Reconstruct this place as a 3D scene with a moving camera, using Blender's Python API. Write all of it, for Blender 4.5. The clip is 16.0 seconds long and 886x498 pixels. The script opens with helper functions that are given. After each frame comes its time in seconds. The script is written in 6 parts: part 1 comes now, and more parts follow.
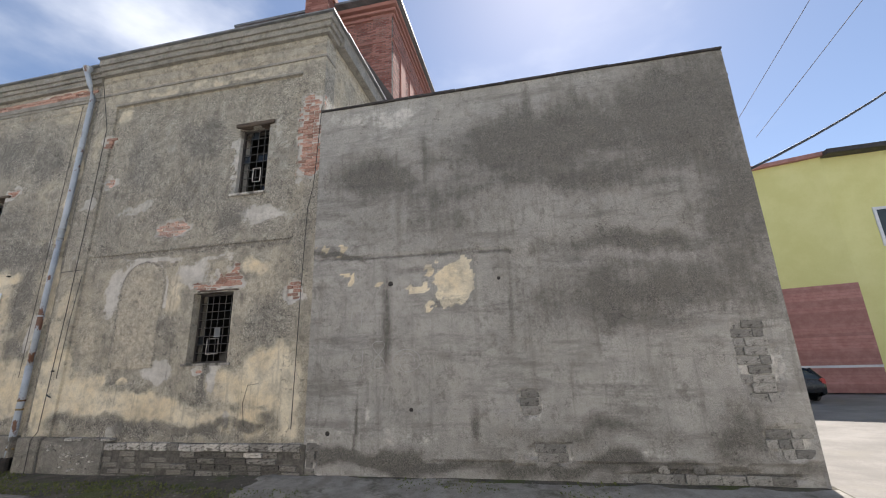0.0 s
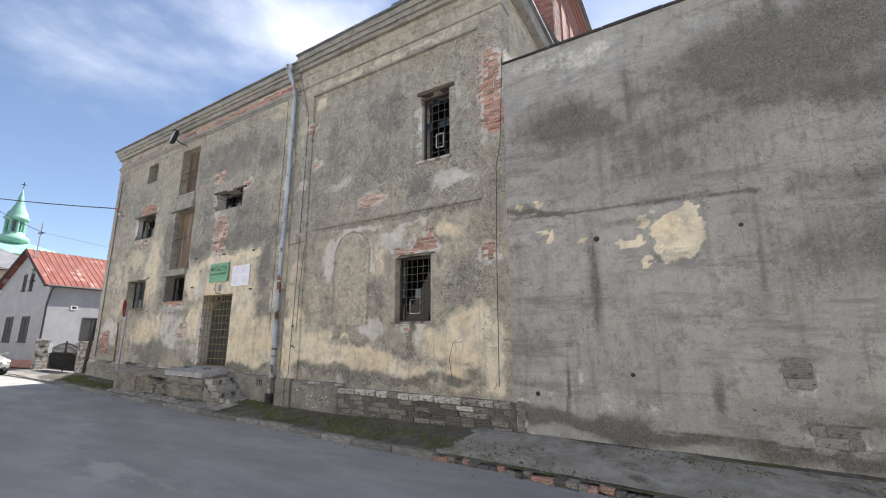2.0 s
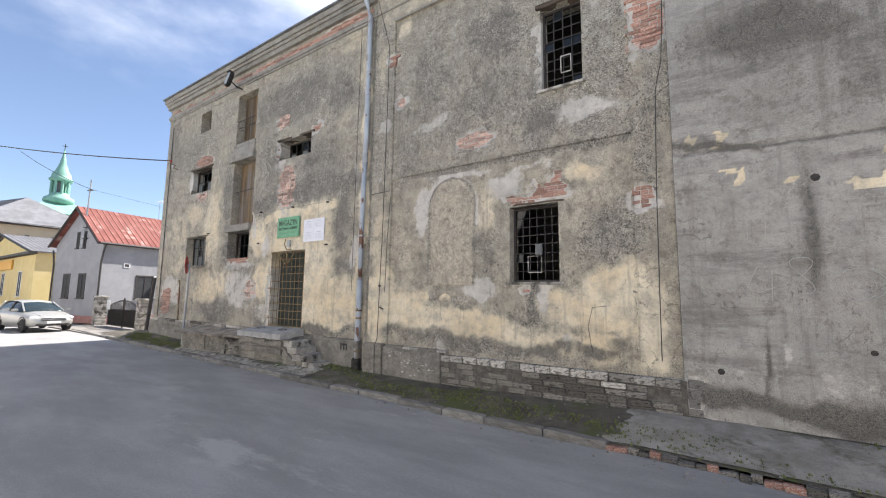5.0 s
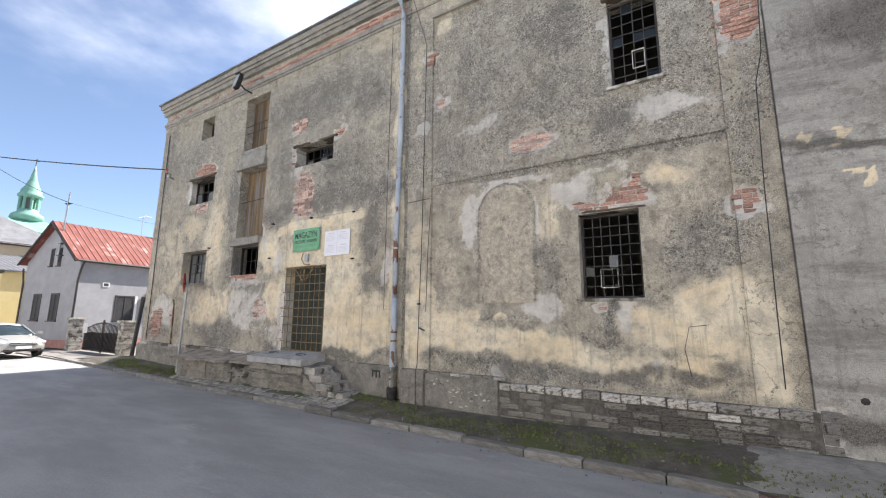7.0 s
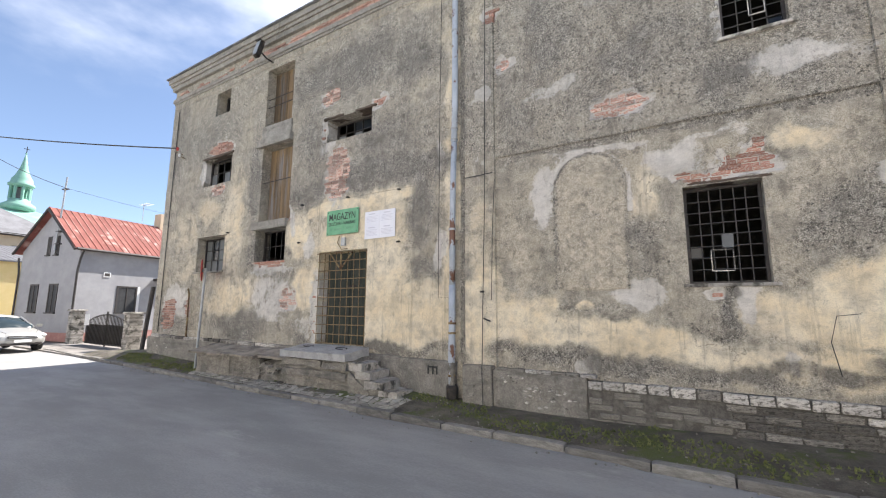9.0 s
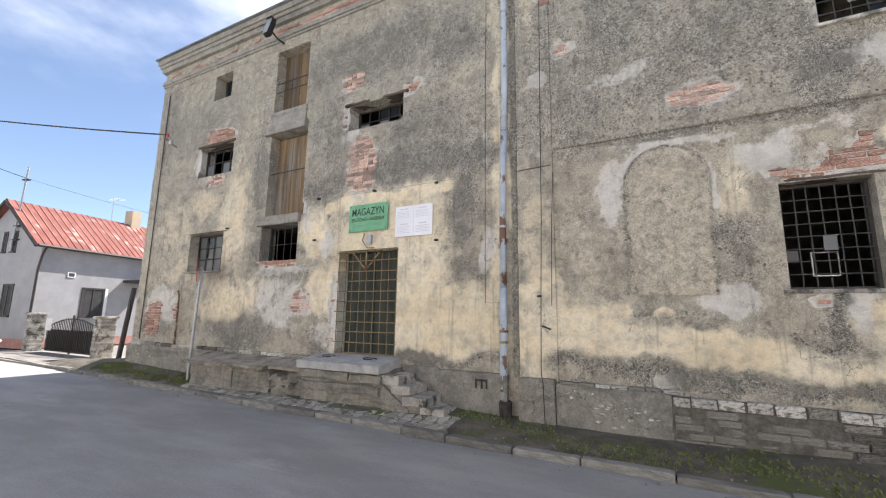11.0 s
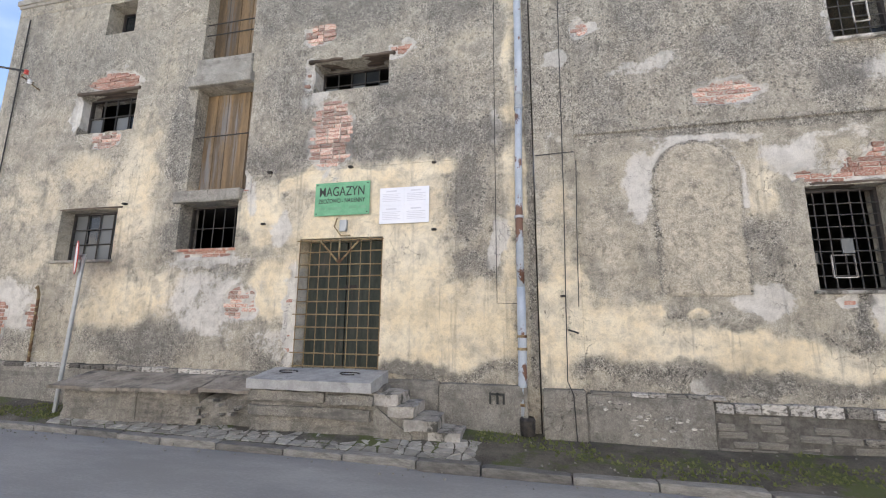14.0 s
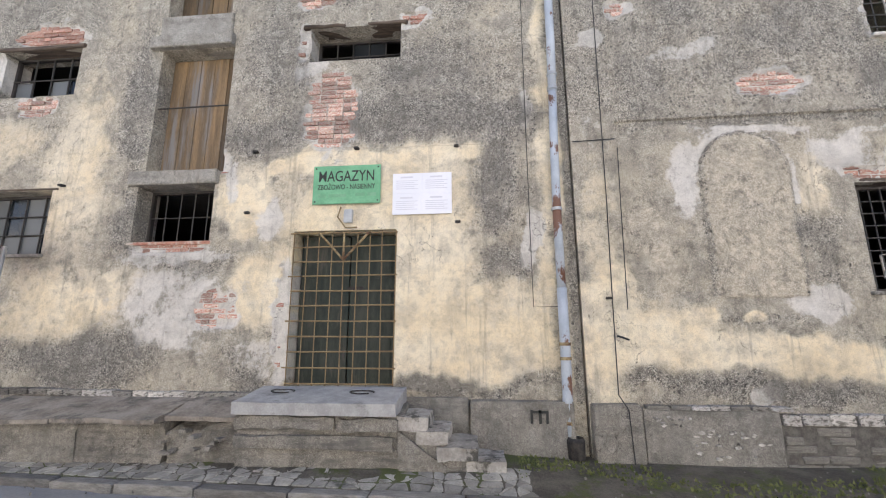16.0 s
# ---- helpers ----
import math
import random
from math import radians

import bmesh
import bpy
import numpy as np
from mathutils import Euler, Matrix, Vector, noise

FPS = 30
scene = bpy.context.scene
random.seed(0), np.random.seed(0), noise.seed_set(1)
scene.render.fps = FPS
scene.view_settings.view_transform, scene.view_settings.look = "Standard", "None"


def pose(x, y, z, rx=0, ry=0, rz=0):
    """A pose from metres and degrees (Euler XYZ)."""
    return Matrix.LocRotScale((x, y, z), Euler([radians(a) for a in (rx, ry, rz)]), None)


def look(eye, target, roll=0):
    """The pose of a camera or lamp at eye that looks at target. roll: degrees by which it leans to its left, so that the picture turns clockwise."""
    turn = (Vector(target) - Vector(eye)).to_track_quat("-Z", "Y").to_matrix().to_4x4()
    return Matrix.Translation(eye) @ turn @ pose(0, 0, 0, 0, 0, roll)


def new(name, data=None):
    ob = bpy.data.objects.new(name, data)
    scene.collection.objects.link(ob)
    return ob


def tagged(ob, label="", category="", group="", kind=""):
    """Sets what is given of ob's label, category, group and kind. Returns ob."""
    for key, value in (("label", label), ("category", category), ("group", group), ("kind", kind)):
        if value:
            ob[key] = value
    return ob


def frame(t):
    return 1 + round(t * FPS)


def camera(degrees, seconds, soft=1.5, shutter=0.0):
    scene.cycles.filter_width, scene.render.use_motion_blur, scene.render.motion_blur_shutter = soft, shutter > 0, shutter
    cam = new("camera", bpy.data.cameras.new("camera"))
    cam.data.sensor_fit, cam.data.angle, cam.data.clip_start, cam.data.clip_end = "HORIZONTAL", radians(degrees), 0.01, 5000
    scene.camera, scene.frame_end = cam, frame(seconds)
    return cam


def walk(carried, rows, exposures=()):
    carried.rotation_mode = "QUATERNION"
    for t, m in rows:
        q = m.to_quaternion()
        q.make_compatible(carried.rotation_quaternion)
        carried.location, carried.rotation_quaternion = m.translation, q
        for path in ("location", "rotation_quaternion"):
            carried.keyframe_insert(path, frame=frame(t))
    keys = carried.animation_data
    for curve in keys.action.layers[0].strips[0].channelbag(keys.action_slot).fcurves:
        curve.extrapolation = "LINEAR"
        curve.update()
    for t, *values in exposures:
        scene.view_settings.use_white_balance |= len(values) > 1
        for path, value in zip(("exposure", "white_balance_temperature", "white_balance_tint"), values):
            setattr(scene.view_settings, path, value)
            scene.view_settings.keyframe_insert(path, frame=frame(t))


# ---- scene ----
cam = camera(94.2, 16.0, soft=1.1)
PATH = [
    (0, (13.798, -7.388, 2.015), (13.415, -5.499, 2.55), -1.8),
    (0.5, (13.624, -7.394, 1.981), (13.089, -5.539, 2.506), -1.1),
    (1, (13.346, -7.284, 1.929), (12.64, -5.481, 2.428), -0.4),
    (1.5, (12.963, -7.328, 1.897), (12.091, -5.586, 2.351), -0.2),
    (2, (12.59, -7.363, 1.902), (11.58, -5.684, 2.305), -0.2),
    (2.5, (12.233, -7.352, 1.911), (11.14, -5.715, 2.265), -0.5),
    (3, (11.878, -7.343, 1.908), (10.742, -5.727, 2.222), -0.6),
    (3.5, (11.495, -7.375, 1.908), (10.349, -5.759, 2.187), -0.4),
    (4, (11.114, -7.294, 1.868), (9.97, -5.672, 2.112), 0.2),
    (4.2, (10.94, -7.237, 1.861), (9.804, -5.608, 2.092), 0.5),
    (6.3, (9.13, -7.154, 1.882), (8.058, -5.486, 2.15), 0.1),
    (6.5, (8.967, -7.181, 1.874), (7.908, -5.51, 2.167), 0.2),
    (7, (8.543, -7.118, 1.833), (7.507, -5.439, 2.161), 0.4),
    (7.5, (8.12, -7.078, 1.824), (7.101, -5.39, 2.158), 0.4),
    (8, (7.715, -7.033, 1.813), (6.697, -5.34, 2.131), 0.3),
    (8.5, (7.29, -6.959, 1.788), (6.276, -5.261, 2.085), 0.2),
    (9, (6.885, -6.921, 1.778), (5.866, -5.225, 2.068), 0.3),
    (9.5, (6.48, -6.957, 1.794), (5.463, -5.259, 2.084), 0.4),
    (9.7, (6.325, -6.952, 1.79), (5.312, -5.252, 2.08), 0.4),
    (11.8, (4.684, -6.789, 1.716), (3.897, -4.983, 2.063), 0.6),
    (12, (4.541, -6.779, 1.713), (3.787, -4.958, 2.052), 0.4),
    (12.5, (4.139, -6.719, 1.689), (3.479, -4.861, 2.027), 1.0),
    (13, (3.771, -6.57, 1.662), (3.208, -4.68, 1.993), 1.0),
    (13.5, (3.469, -6.41, 1.682), (2.986, -4.5, 2.023), 0.7),
    (14, (3.115, -6.351, 1.703), (2.708, -4.425, 2.057), 0.4),
    (14.5, (2.836, -6.197, 1.691), (2.495, -4.261, 2.058), 0.1),
    (15, (2.527, -6.003, 1.681), (2.239, -4.061, 2.065), -0.0),
    (15.5, (2.172, -5.847, 1.669), (1.938, -3.9, 2.064), -0.0),
    (16, (1.905, -5.615, 1.674), (1.733, -3.662, 2.07), -0.2),
]
walk(cam, [(t, look(eye, target, roll)) for t, eye, target, roll in PATH],
     [(0.0, 1.6, 6450, 12), (2.0, 1.86, 6350, 12), (4.0, 1.96, 6350, 13), (9.0, 2.08, 6400, 13), (12.0, 2.09, 6450, 13), (13.0, 2.3, 6400, 13), (16.0, 2.38, 6350, 15)])

# ---------------------------------------------------------------- light
world = bpy.data.worlds.new("world")
scene.world = world
world.use_nodes = True
wn, wl = world.node_tree.nodes, world.node_tree.links
sky = wn.new("ShaderNodeTexSky")
sky.sky_type = "NISHITA"
sky.sun_disc = False
SUN_EL, SUN_AZ = radians(50), radians(10)       # the sun stands behind the building
sky.sun_elevation, sky.sun_rotation = SUN_EL, SUN_AZ
sky.air_density, sky.dust_density, sky.ozone_density = 1.0, 0.7, 1.0
sky.altitude = 1200
coord = wn.new("ShaderNodeTexCoord")
stretch = wn.new("ShaderNodeMapping")
stretch.inputs["Scale"].default_value = (1.0, 1.0, 2.2)
stretch.inputs["Location"].default_value = (0.35, 0.1, 0.0)
wl.new(coord.outputs["Generated"], stretch.inputs["Vector"])
cloud = wn.new("ShaderNodeTexNoise")
cloud.inputs["Scale"].default_value, cloud.inputs["Detail"].default_value = 1.6, 7
cloud.inputs["Roughness"].default_value = 0.52
wl.new(stretch.outputs[0], cloud.inputs["Vector"])
cloud_ramp = wn.new("ShaderNodeMapRange")
cloud_ramp.interpolation_type = "SMOOTHSTEP"
for k, v in (("From Min", 0.46), ("From Max", 0.78), ("To Min", 0.03), ("To Max", 0.9)):
    cloud_ramp.inputs[k].default_value = v
wl.new(cloud.outputs["Fac"], cloud_ramp.inputs["Value"])
cloud_mix = wn.new("ShaderNodeMixRGB")
cloud_mix.inputs["Color2"].default_value = (8.6, 8.8, 9.1, 1)
wl.new(cloud_ramp.outputs[0], cloud_mix.inputs["Fac"])
wl.new(sky.outputs[0], cloud_mix.inputs["Color1"])
wl.new(cloud_mix.outputs[0], wn["Background"].inputs["Color"])
wn["Background"].inputs["Strength"].default_value = 0.05
sun = new("sun", bpy.data.lights.new("sun", "SUN"))
sun.data.energy, sun.data.angle, sun.data.color = 3.2, radians(0.53), (1.0, 0.95, 0.87)
sun_way = Vector((math.sin(SUN_AZ) * math.cos(SUN_EL), math.cos(SUN_AZ) * math.cos(SUN_EL), math.sin(SUN_EL)))
sun.matrix_world = look(sun_way * 60, (0, 0, 0))

# ---------------------------------------------------------------- material helpers


class Mat:
    """A node material with a few short-hands."""

    def __init__(self, name, rough=0.9, metal=0.0):
        self.m = bpy.data.materials.new(name)
        self.m.use_nodes = True
        self.n, self.l = self.m.node_tree.nodes, self.m.node_tree.links
        self.b = self.n["Principled BSDF"]
        self.b.inputs["Roughness"].default_value, self.b.inputs["Metallic"].default_value = rough, metal
        self.c = self.n.new("ShaderNodeTexCoord")

    def put(self, sock, v):
        if isinstance(v, (int, float)):
            sock.default_value = v
        elif isinstance(v, tuple):
            sock.default_value = (*v[:3], 1)
        else:
            self.l.new(v, sock)

    def noise(self, scale, detail=6, rough=0.6, stretch=None):
        n = self.n.new("ShaderNodeTexNoise")
        n.inputs["Scale"].default_value, n.inputs["Detail"].default_value, n.inputs["Roughness"].default_value = scale, detail, rough
        if stretch:
            mp = self.n.new("ShaderNodeMapping")
            mp.inputs["Scale"].default_value = stretch
            self.l.new(self.c.outputs["Object"], mp.inputs[0])
            self.l.new(mp.outputs[0], n.inputs["Vector"])
        else:
            self.l.new(self.c.outputs["Object"], n.inputs["Vector"])
        return n.outputs["Fac"]

    def cells(self, scale, feature="F1"):
        n = self.n.new("ShaderNodeTexVoronoi")
        n.feature = feature
        n.inputs["Scale"].default_value = scale
        self.l.new(self.c.outputs["Object"], n.inputs["Vector"])
        return n.outputs["Distance"]

    def math(self, op, a, b=0.0):
        n = self.n.new("ShaderNodeMath")
        n.operation = op
        self.put(n.inputs[0], a), self.put(n.inputs[1], b)
        return n.outputs[0]

    def step(self, v, lo, hi, a=0.0, b=1.0):
        n = self.n.new("ShaderNodeMapRange")
        n.interpolation_type = "SMOOTHSTEP"
        for k, x in (("From Min", lo), ("From Max", hi), ("To Min", a), ("To Max", b)):
            n.inputs[k].default_value = x
        self.put(n.inputs["Value"], v)
        return n.outputs[0]

    def mix(self, f, a, b, mode="MIX"):
        n = self.n.new("ShaderNodeMixRGB")
        n.blend_type = mode
        self.put(n.inputs[0], f), self.put(n.inputs[1], a), self.put(n.inputs[2], b)
        return n.outputs[0]

    def attr(self, name):
        n = self.n.new("ShaderNodeAttribute")
        n.attribute_name = name
        s = self.n.new("ShaderNodeSeparateColor")
        self.l.new(n.outputs["Color"], s.inputs[0])
        return s.outputs[0], s.outputs[1], s.outputs[2], n.outputs["Alpha"]

    def random(self):
        return self.n.new("ShaderNodeObjectInfo").outputs["Random"]

    def done(self, colour, bump=None, strength=0.4, dist=0.01, rough=None):
        self.put(self.b.inputs["Base Color"], colour)
        if rough is not None:
            self.put(self.b.inputs["Roughness"], rough)
        if bump is not None:
            n = self.n.new("ShaderNodeBump")
            n.inputs["Strength"].default_value, n.inputs["Distance"].default_value = strength, dist
            self.put(n.inputs["Height"], bump)
            self.l.new(n.outputs[0], self.b.inputs["Normal"])
        return self.m


def grainy(name, a, b, scale=6.0, fine=60.0, rough=0.9, bump=0.3, dist=0.006, metal=0.0, dirt=None, dirt_at=(0.55, 0.7), rand=0.0, stretch=None):
    """Two-tone surface with coarse blotches, fine grain and stains."""
    m = Mat(name, rough, metal)
    n1, n2 = m.noise(scale, 7, 0.65, stretch), m.noise(fine, 5, 0.6, stretch)
    f = m.step(m.math("ADD", m.math("MULTIPLY", n1, 0.7), m.math("MULTIPLY", n2, 0.3)), 0.38, 0.64)
    col = m.mix(f, a, b)
    if dirt:
        col = m.mix(m.step(m.noise(scale * 0.55, 9, 0.7, stretch), *dirt_at), col, dirt)
    if rand:
        r = m.step(m.random(), 0, 1, 1 - rand, 1 + rand * 0.6)
        g = m.n.new("ShaderNodeCombineColor")
        for i in range(3):
            m.l.new(r, g.inputs[i])
        col = m.mix(1.0, col, g.outputs[0], "MULTIPLY")
    return m.done(col, m.math("ADD", n2, m.math("MULTIPLY", n1, 0.8)), bump, dist)


def plaster(name, base, base2, grit=0.85, streak=0.15, layer=True, wash=0.4, fleck=1.0):
    """Old render: the vertex layer 'paint' holds ochre wash, soot with painted shade lines, pale lime and bare tan
    mortar.
    """
    m = Mat(name, 0.93)
    yel, drk, wht, tan = m.attr("paint") if layer else (0.0, 0.2, 0.16, 0.0)
    n0, n1, n2, n3 = m.noise(0.9, 8, 0.6), m.noise(2.6, 12, 0.72), m.noise(14, 10, 0.78), m.noise(60, 5, 0.65)
    n4, n5 = m.noise(34, 8, 0.85), m.noise(95, 4, 0.7)
    drip = m.noise(3.0, 8, 0.65, (3.2, 1, 0.22))
    rag = m.math("ADD", m.math("MULTIPLY", m.math("SUBTRACT", n1, 0.5), 1.5), m.math("MULTIPLY", m.math("SUBTRACT", n2, 0.5), 0.9))
    col = m.mix(m.step(n1, 0.38, 0.62), base, base2)
    # remains of an ochre wash on the bare render
    col = m.mix(m.step(m.math("ADD", m.math("MULTIPLY", n0, 0.5), m.math("MULTIPLY", n1, 0.5)), 0.46, 0.6, 0.0, wash), col, (0.56, 0.47, 0.32))
    col = m.mix(m.step(m.math("ADD", tan, m.math("MULTIPLY", rag, 0.35)), 0.35, 0.65), col, m.mix(m.step(n2, 0.36, 0.64), (0.36, 0.315, 0.235), (0.66, 0.585, 0.455)))
    # smooth ochre coat, well bounded, faintly clouded
    clean = m.step(m.math("ADD", yel, m.math("MULTIPLY", rag, 0.95)), 0.2, 0.78)
    coat = m.mix(m.step(n0, 0.38, 0.62), (0.8, 0.67, 0.45), (0.88, 0.785, 0.59))
    coat = m.mix(m.step(n1, 0.47, 0.66, 0.0, 0.5), coat, (0.45, 0.395, 0.3))
    coat = m.mix(m.step(n2, 0.56, 0.68, 0.0, 0.35), coat, (0.3, 0.26, 0.2))
    col = m.mix(clean, col, coat)
    lime = m.step(m.math("ADD", wht, m.math("MULTIPLY", rag, 0.95)), 0.36, 0.64)
    col = m.mix(m.math("MULTIPLY", lime, 0.85), col, m.mix(n2, (0.56, 0.535, 0.49), (0.84, 0.81, 0.75)))
    # weather grime: a soft veil, then crisp soot, which also draws painted shade lines
    veil = m.step(m.math("ADD", m.math("MULTIPLY", n1, 0.7), m.math("ADD", m.math("MULTIPLY", n0, 0.5), m.math("MULTIPLY", drk, 0.4))), 0.5, 0.98, 0.0, 0.5)
    col = m.mix(veil, col, (0.16, 0.147, 0.125))
    soot = m.math("ADD", drk, m.math("ADD", m.math("MULTIPLY", rag, 0.9), m.math("MULTIPLY", m.math("SUBTRACT", drip, 0.5), 0.7)))
    col = m.mix(m.step(soot, 0.3, 0.85, 0, 0.85), col, m.mix(m.step(n4, 0.42, 0.58), (0.035, 0.033, 0.029), (0.2, 0.187, 0.163)))
    # pock marks and grit, thicker where the render is bare or sooty
    rough_f = m.math("SUBTRACT", 1.0, m.math("MULTIPLY", m.math("MAXIMUM", clean, lime), 0.9))
    pock = m.step(m.math("ADD", m.cells(16), m.math("MULTIPLY", n2, 0.6)), 0.55, 0.59, 1.0, 0.0)
    gate = m.step(m.math("ADD", m.math("MULTIPLY", drk, 0.7), n1), 0.56, 0.72)
    pock = m.math("MULTIPLY", m.math("MULTIPLY", pock, gate), m.math("MULTIPLY", rough_f, min(1.0, grit * 1.15) if grit > 0.6 else 0.2))
    col = m.mix(m.math("MULTIPLY", pock, 0.9), col, (0.028, 0.026, 0.023))
    spread = m.step(m.noise(1.7, 9, 0.7), 0.36, 0.6, 0.35, 1.0)
    pebbly = m.step(m.math("ADD", drk, m.math("MULTIPLY", m.math("SUBTRACT", n1, 0.5), 1.3)), 0.03, 0.42, 0.38, 1.0)
    rough_g = m.math("MULTIPLY", m.math("MULTIPLY", m.math("MULTIPLY", rough_f, spread), grit), pebbly)
    col = m.mix(m.math("MULTIPLY", m.step(n4, 0.515, 0.545), rough_g), col, (0.04, 0.036, 0.03))
    col = m.mix(m.math("MULTIPLY", m.step(n4, 0.48, 0.45), m.math("MULTIPLY", rough_g, 0.75 * fleck)), col, (0.72, 0.665, 0.56))
    col = m.mix(m.math("MULTIPLY", m.step(n5, 0.53, 0.58), m.math("ADD", 0.2, m.math("MULTIPLY", rough_g, 0.8))), col, (0.06, 0.055, 0.047))
    col = m.mix(m.math("MULTIPLY", m.step(n5, 0.47, 0.42), m.math("ADD", 0.12, m.math("MULTIPLY", rough_g, 0.55 * fleck))), col, (0.85, 0.8, 0.7))
    stain = m.step(m.noise(4.5, 14, 0.85), 0.53, 0.575, 0.0, 0.6)
    soiled = m.math("ADD", 0.12, m.math("MULTIPLY", rough_f, 0.6 + 0.28 * fleck))
    col = m.mix(m.math("MULTIPLY", stain, soiled), col, (0.115, 0.105, 0.088))
    col = m.mix(m.step(m.noise(5.7, 14, 0.86), 0.45, 0.4, 0.0, 0.4 * fleck), col, (0.68, 0.62, 0.52))
    band = m.step(m.noise(2.2, 10, 0.75, (0.25, 1, 1.6)), 0.5, 0.64, 0.0, streak)
    col = m.mix(band, col, (0.105, 0.098, 0.088))
    runs = m.step(m.noise(2.6, 9, 0.7, (2.6, 1, 0.16)), 0.54, 0.66, 0.0, 0.32)
    col = m.mix(runs, col, (0.13, 0.12, 0.1))
    cloud_s, cloud_l = m.noise(6.5, 9, 0.62), m.noise(1.4, 7, 0.6)
    col = m.mix(m.step(cloud_s, 0.52, 0.6, 0.0, 0.16), col, (0.2, 0.183, 0.152))
    col = m.mix(m.step(cloud_l, 0.53, 0.64, 0.0, 0.22), col, (0.17, 0.158, 0.135))
    col = m.mix(m.step(cloud_s, 0.46, 0.38, 0.0, 0.14 * fleck), col, (0.66, 0.61, 0.52))
    # hairline cracks
    crack = m.math("MULTIPLY", m.step(m.math("ABSOLUTE", m.math("SUBTRACT", m.noise(1.1, 6, 0.6), 0.5)), 0.0, 0.0035, 1.0, 0.0), m.step(n0, 0.48, 0.6, 0.0, 0.75))
    col = m.mix(crack, col, (0.06, 0.054, 0.046))
    h = m.math("ADD", m.math("ADD", m.math("MULTIPLY", m.math("MULTIPLY", n4, rough_g), 1.9), m.math("MULTIPLY", n3, 0.35)), m.math("ADD", m.math("MULTIPLY", pock, -1.3), m.math("ADD", m.math("MULTIPLY", clean, 0.4), m.math("MULTIPLY", crack, -0.8))))
    return m.done(col, h, 0.9, 0.014)


M_PLAST = plaster("old_ochre_plaster", (0.29, 0.26, 0.205), (0.51, 0.463, 0.37), 0.85, 0.12, True, 0.45)
M_CEM = plaster("grey_cement_render", (0.34, 0.325, 0.298), (0.46, 0.44, 0.407), 0.3, 0.45, True, 0.05, 0.12)
M_BRICK = grainy("red_brick", (0.3, 0.12, 0.085), (0.47, 0.24, 0.17), 11, 60, dirt=(0.5, 0.43, 0.36), dirt_at=(0.47, 0.6), rand=0.35)
M_PALEBRICK = grainy("lime_washed_brick", (0.36, 0.115, 0.075), (0.52, 0.26, 0.19), 14, 60, dirt=(0.6, 0.55, 0.47), dirt_at=(0.46, 0.54), rand=0.45)
M_GREYBRICK = grainy("grey_stone_brick", (0.13, 0.12, 0.105), (0.31, 0.288, 0.255), 9, 60, dirt=(0.06, 0.056, 0.048), dirt_at=(0.48, 0.62), rand=0.45, bump=0.6)
M_BLOCK = grainy("pale_grey_blockwork", (0.2, 0.19, 0.172), (0.38, 0.362, 0.33), 7, 60, dirt=(0.1, 0.094, 0.083), dirt_at=(0.52, 0.64), rand=0.35, bump=0.6)
M_JOINT = grainy("dark_eroded_joints", (0.08, 0.074, 0.064), (0.17, 0.157, 0.137), 9, 60, bump=0.6)
M_LIME = grainy("limewashed_stone", (0.4, 0.37, 0.33), (0.62, 0.59, 0.54), 8, 50, dirt=(0.14, 0.13, 0.11), dirt_at=(0.47, 0.6), rand=0.45, bump=0.5)
M_PLINTH = plaster("plinth_cement", (0.17, 0.158, 0.137), (0.33, 0.31, 0.275), 0.3, 0.6, False, 0.12, 0.5)
M_STEP = grainy("worn_stone_step", (0.33, 0.305, 0.27), (0.54, 0.505, 0.45), 6, 35, dirt=(0.1, 0.094, 0.078), dirt_at=(0.5, 0.6), rand=0.3, bump=0.5)
M_SLAB = grainy("concrete_slab", (0.31, 0.305, 0.295), (0.45, 0.445, 0.43), 5, 50, dirt=(0.16, 0.155, 0.145), bump=0.35)
M_KERB = grainy("kerb_stone", (0.15, 0.142, 0.126), (0.27, 0.255, 0.23), 4, 50, dirt=(0.085, 0.08, 0.068), rand=0.3, bump=0.5)
M_PAVE = grainy("pavement_stone", (0.26, 0.245, 0.212), (0.42, 0.395, 0.345), 5, 45, dirt=(0.12, 0.115, 0.09), rand=0.3, bump=0.5)
M_ROAD = grainy("asphalt", (0.24, 0.234, 0.227), (0.335, 0.327, 0.316), 1.1, 60, 0.88, 0.6, 0.006, dirt=(0.37, 0.36, 0.342), dirt_at=(0.56, 0.64), stretch=(0.35, 1, 1))
M_VERGE = grainy("earth_and_moss", (0.075, 0.066, 0.05), (0.16, 0.14, 0.11), 2.5, 35, dirt=(0.085, 0.1, 0.03), dirt_at=(0.5, 0.6), bump=0.9, dist=0.03)
M_MOSS = grainy("moss", (0.09, 0.11, 0.03), (0.2, 0.21, 0.075), 8, 60, rand=0.3)
M_GROUND = grainy("bare_yard", (0.17, 0.157, 0.143), (0.25, 0.232, 0.212), 0.8, 40, dirt=(0.2, 0.185, 0.16))
M_WOOD = grainy("weathered_boards", (0.11, 0.078, 0.045), (0.26, 0.17, 0.085), 2, 40, 0.85, 0.5, dirt=(0.19, 0.185, 0.18), dirt_at=(0.5, 0.68), rand=0.5, stretch=(3, 3, 0.25))
M_LINTEL = grainy("rotten_timber", (0.06, 0.045, 0.035), (0.15, 0.11, 0.08), 4, 40, 0.9, 0.6, stretch=(0.6, 5, 5), rand=0.2)
M_CONC = plaster("old_lintel_concrete", (0.26, 0.245, 0.215), (0.4, 0.38, 0.34), 0.3, 0.4, False, 0.12, 0.5)
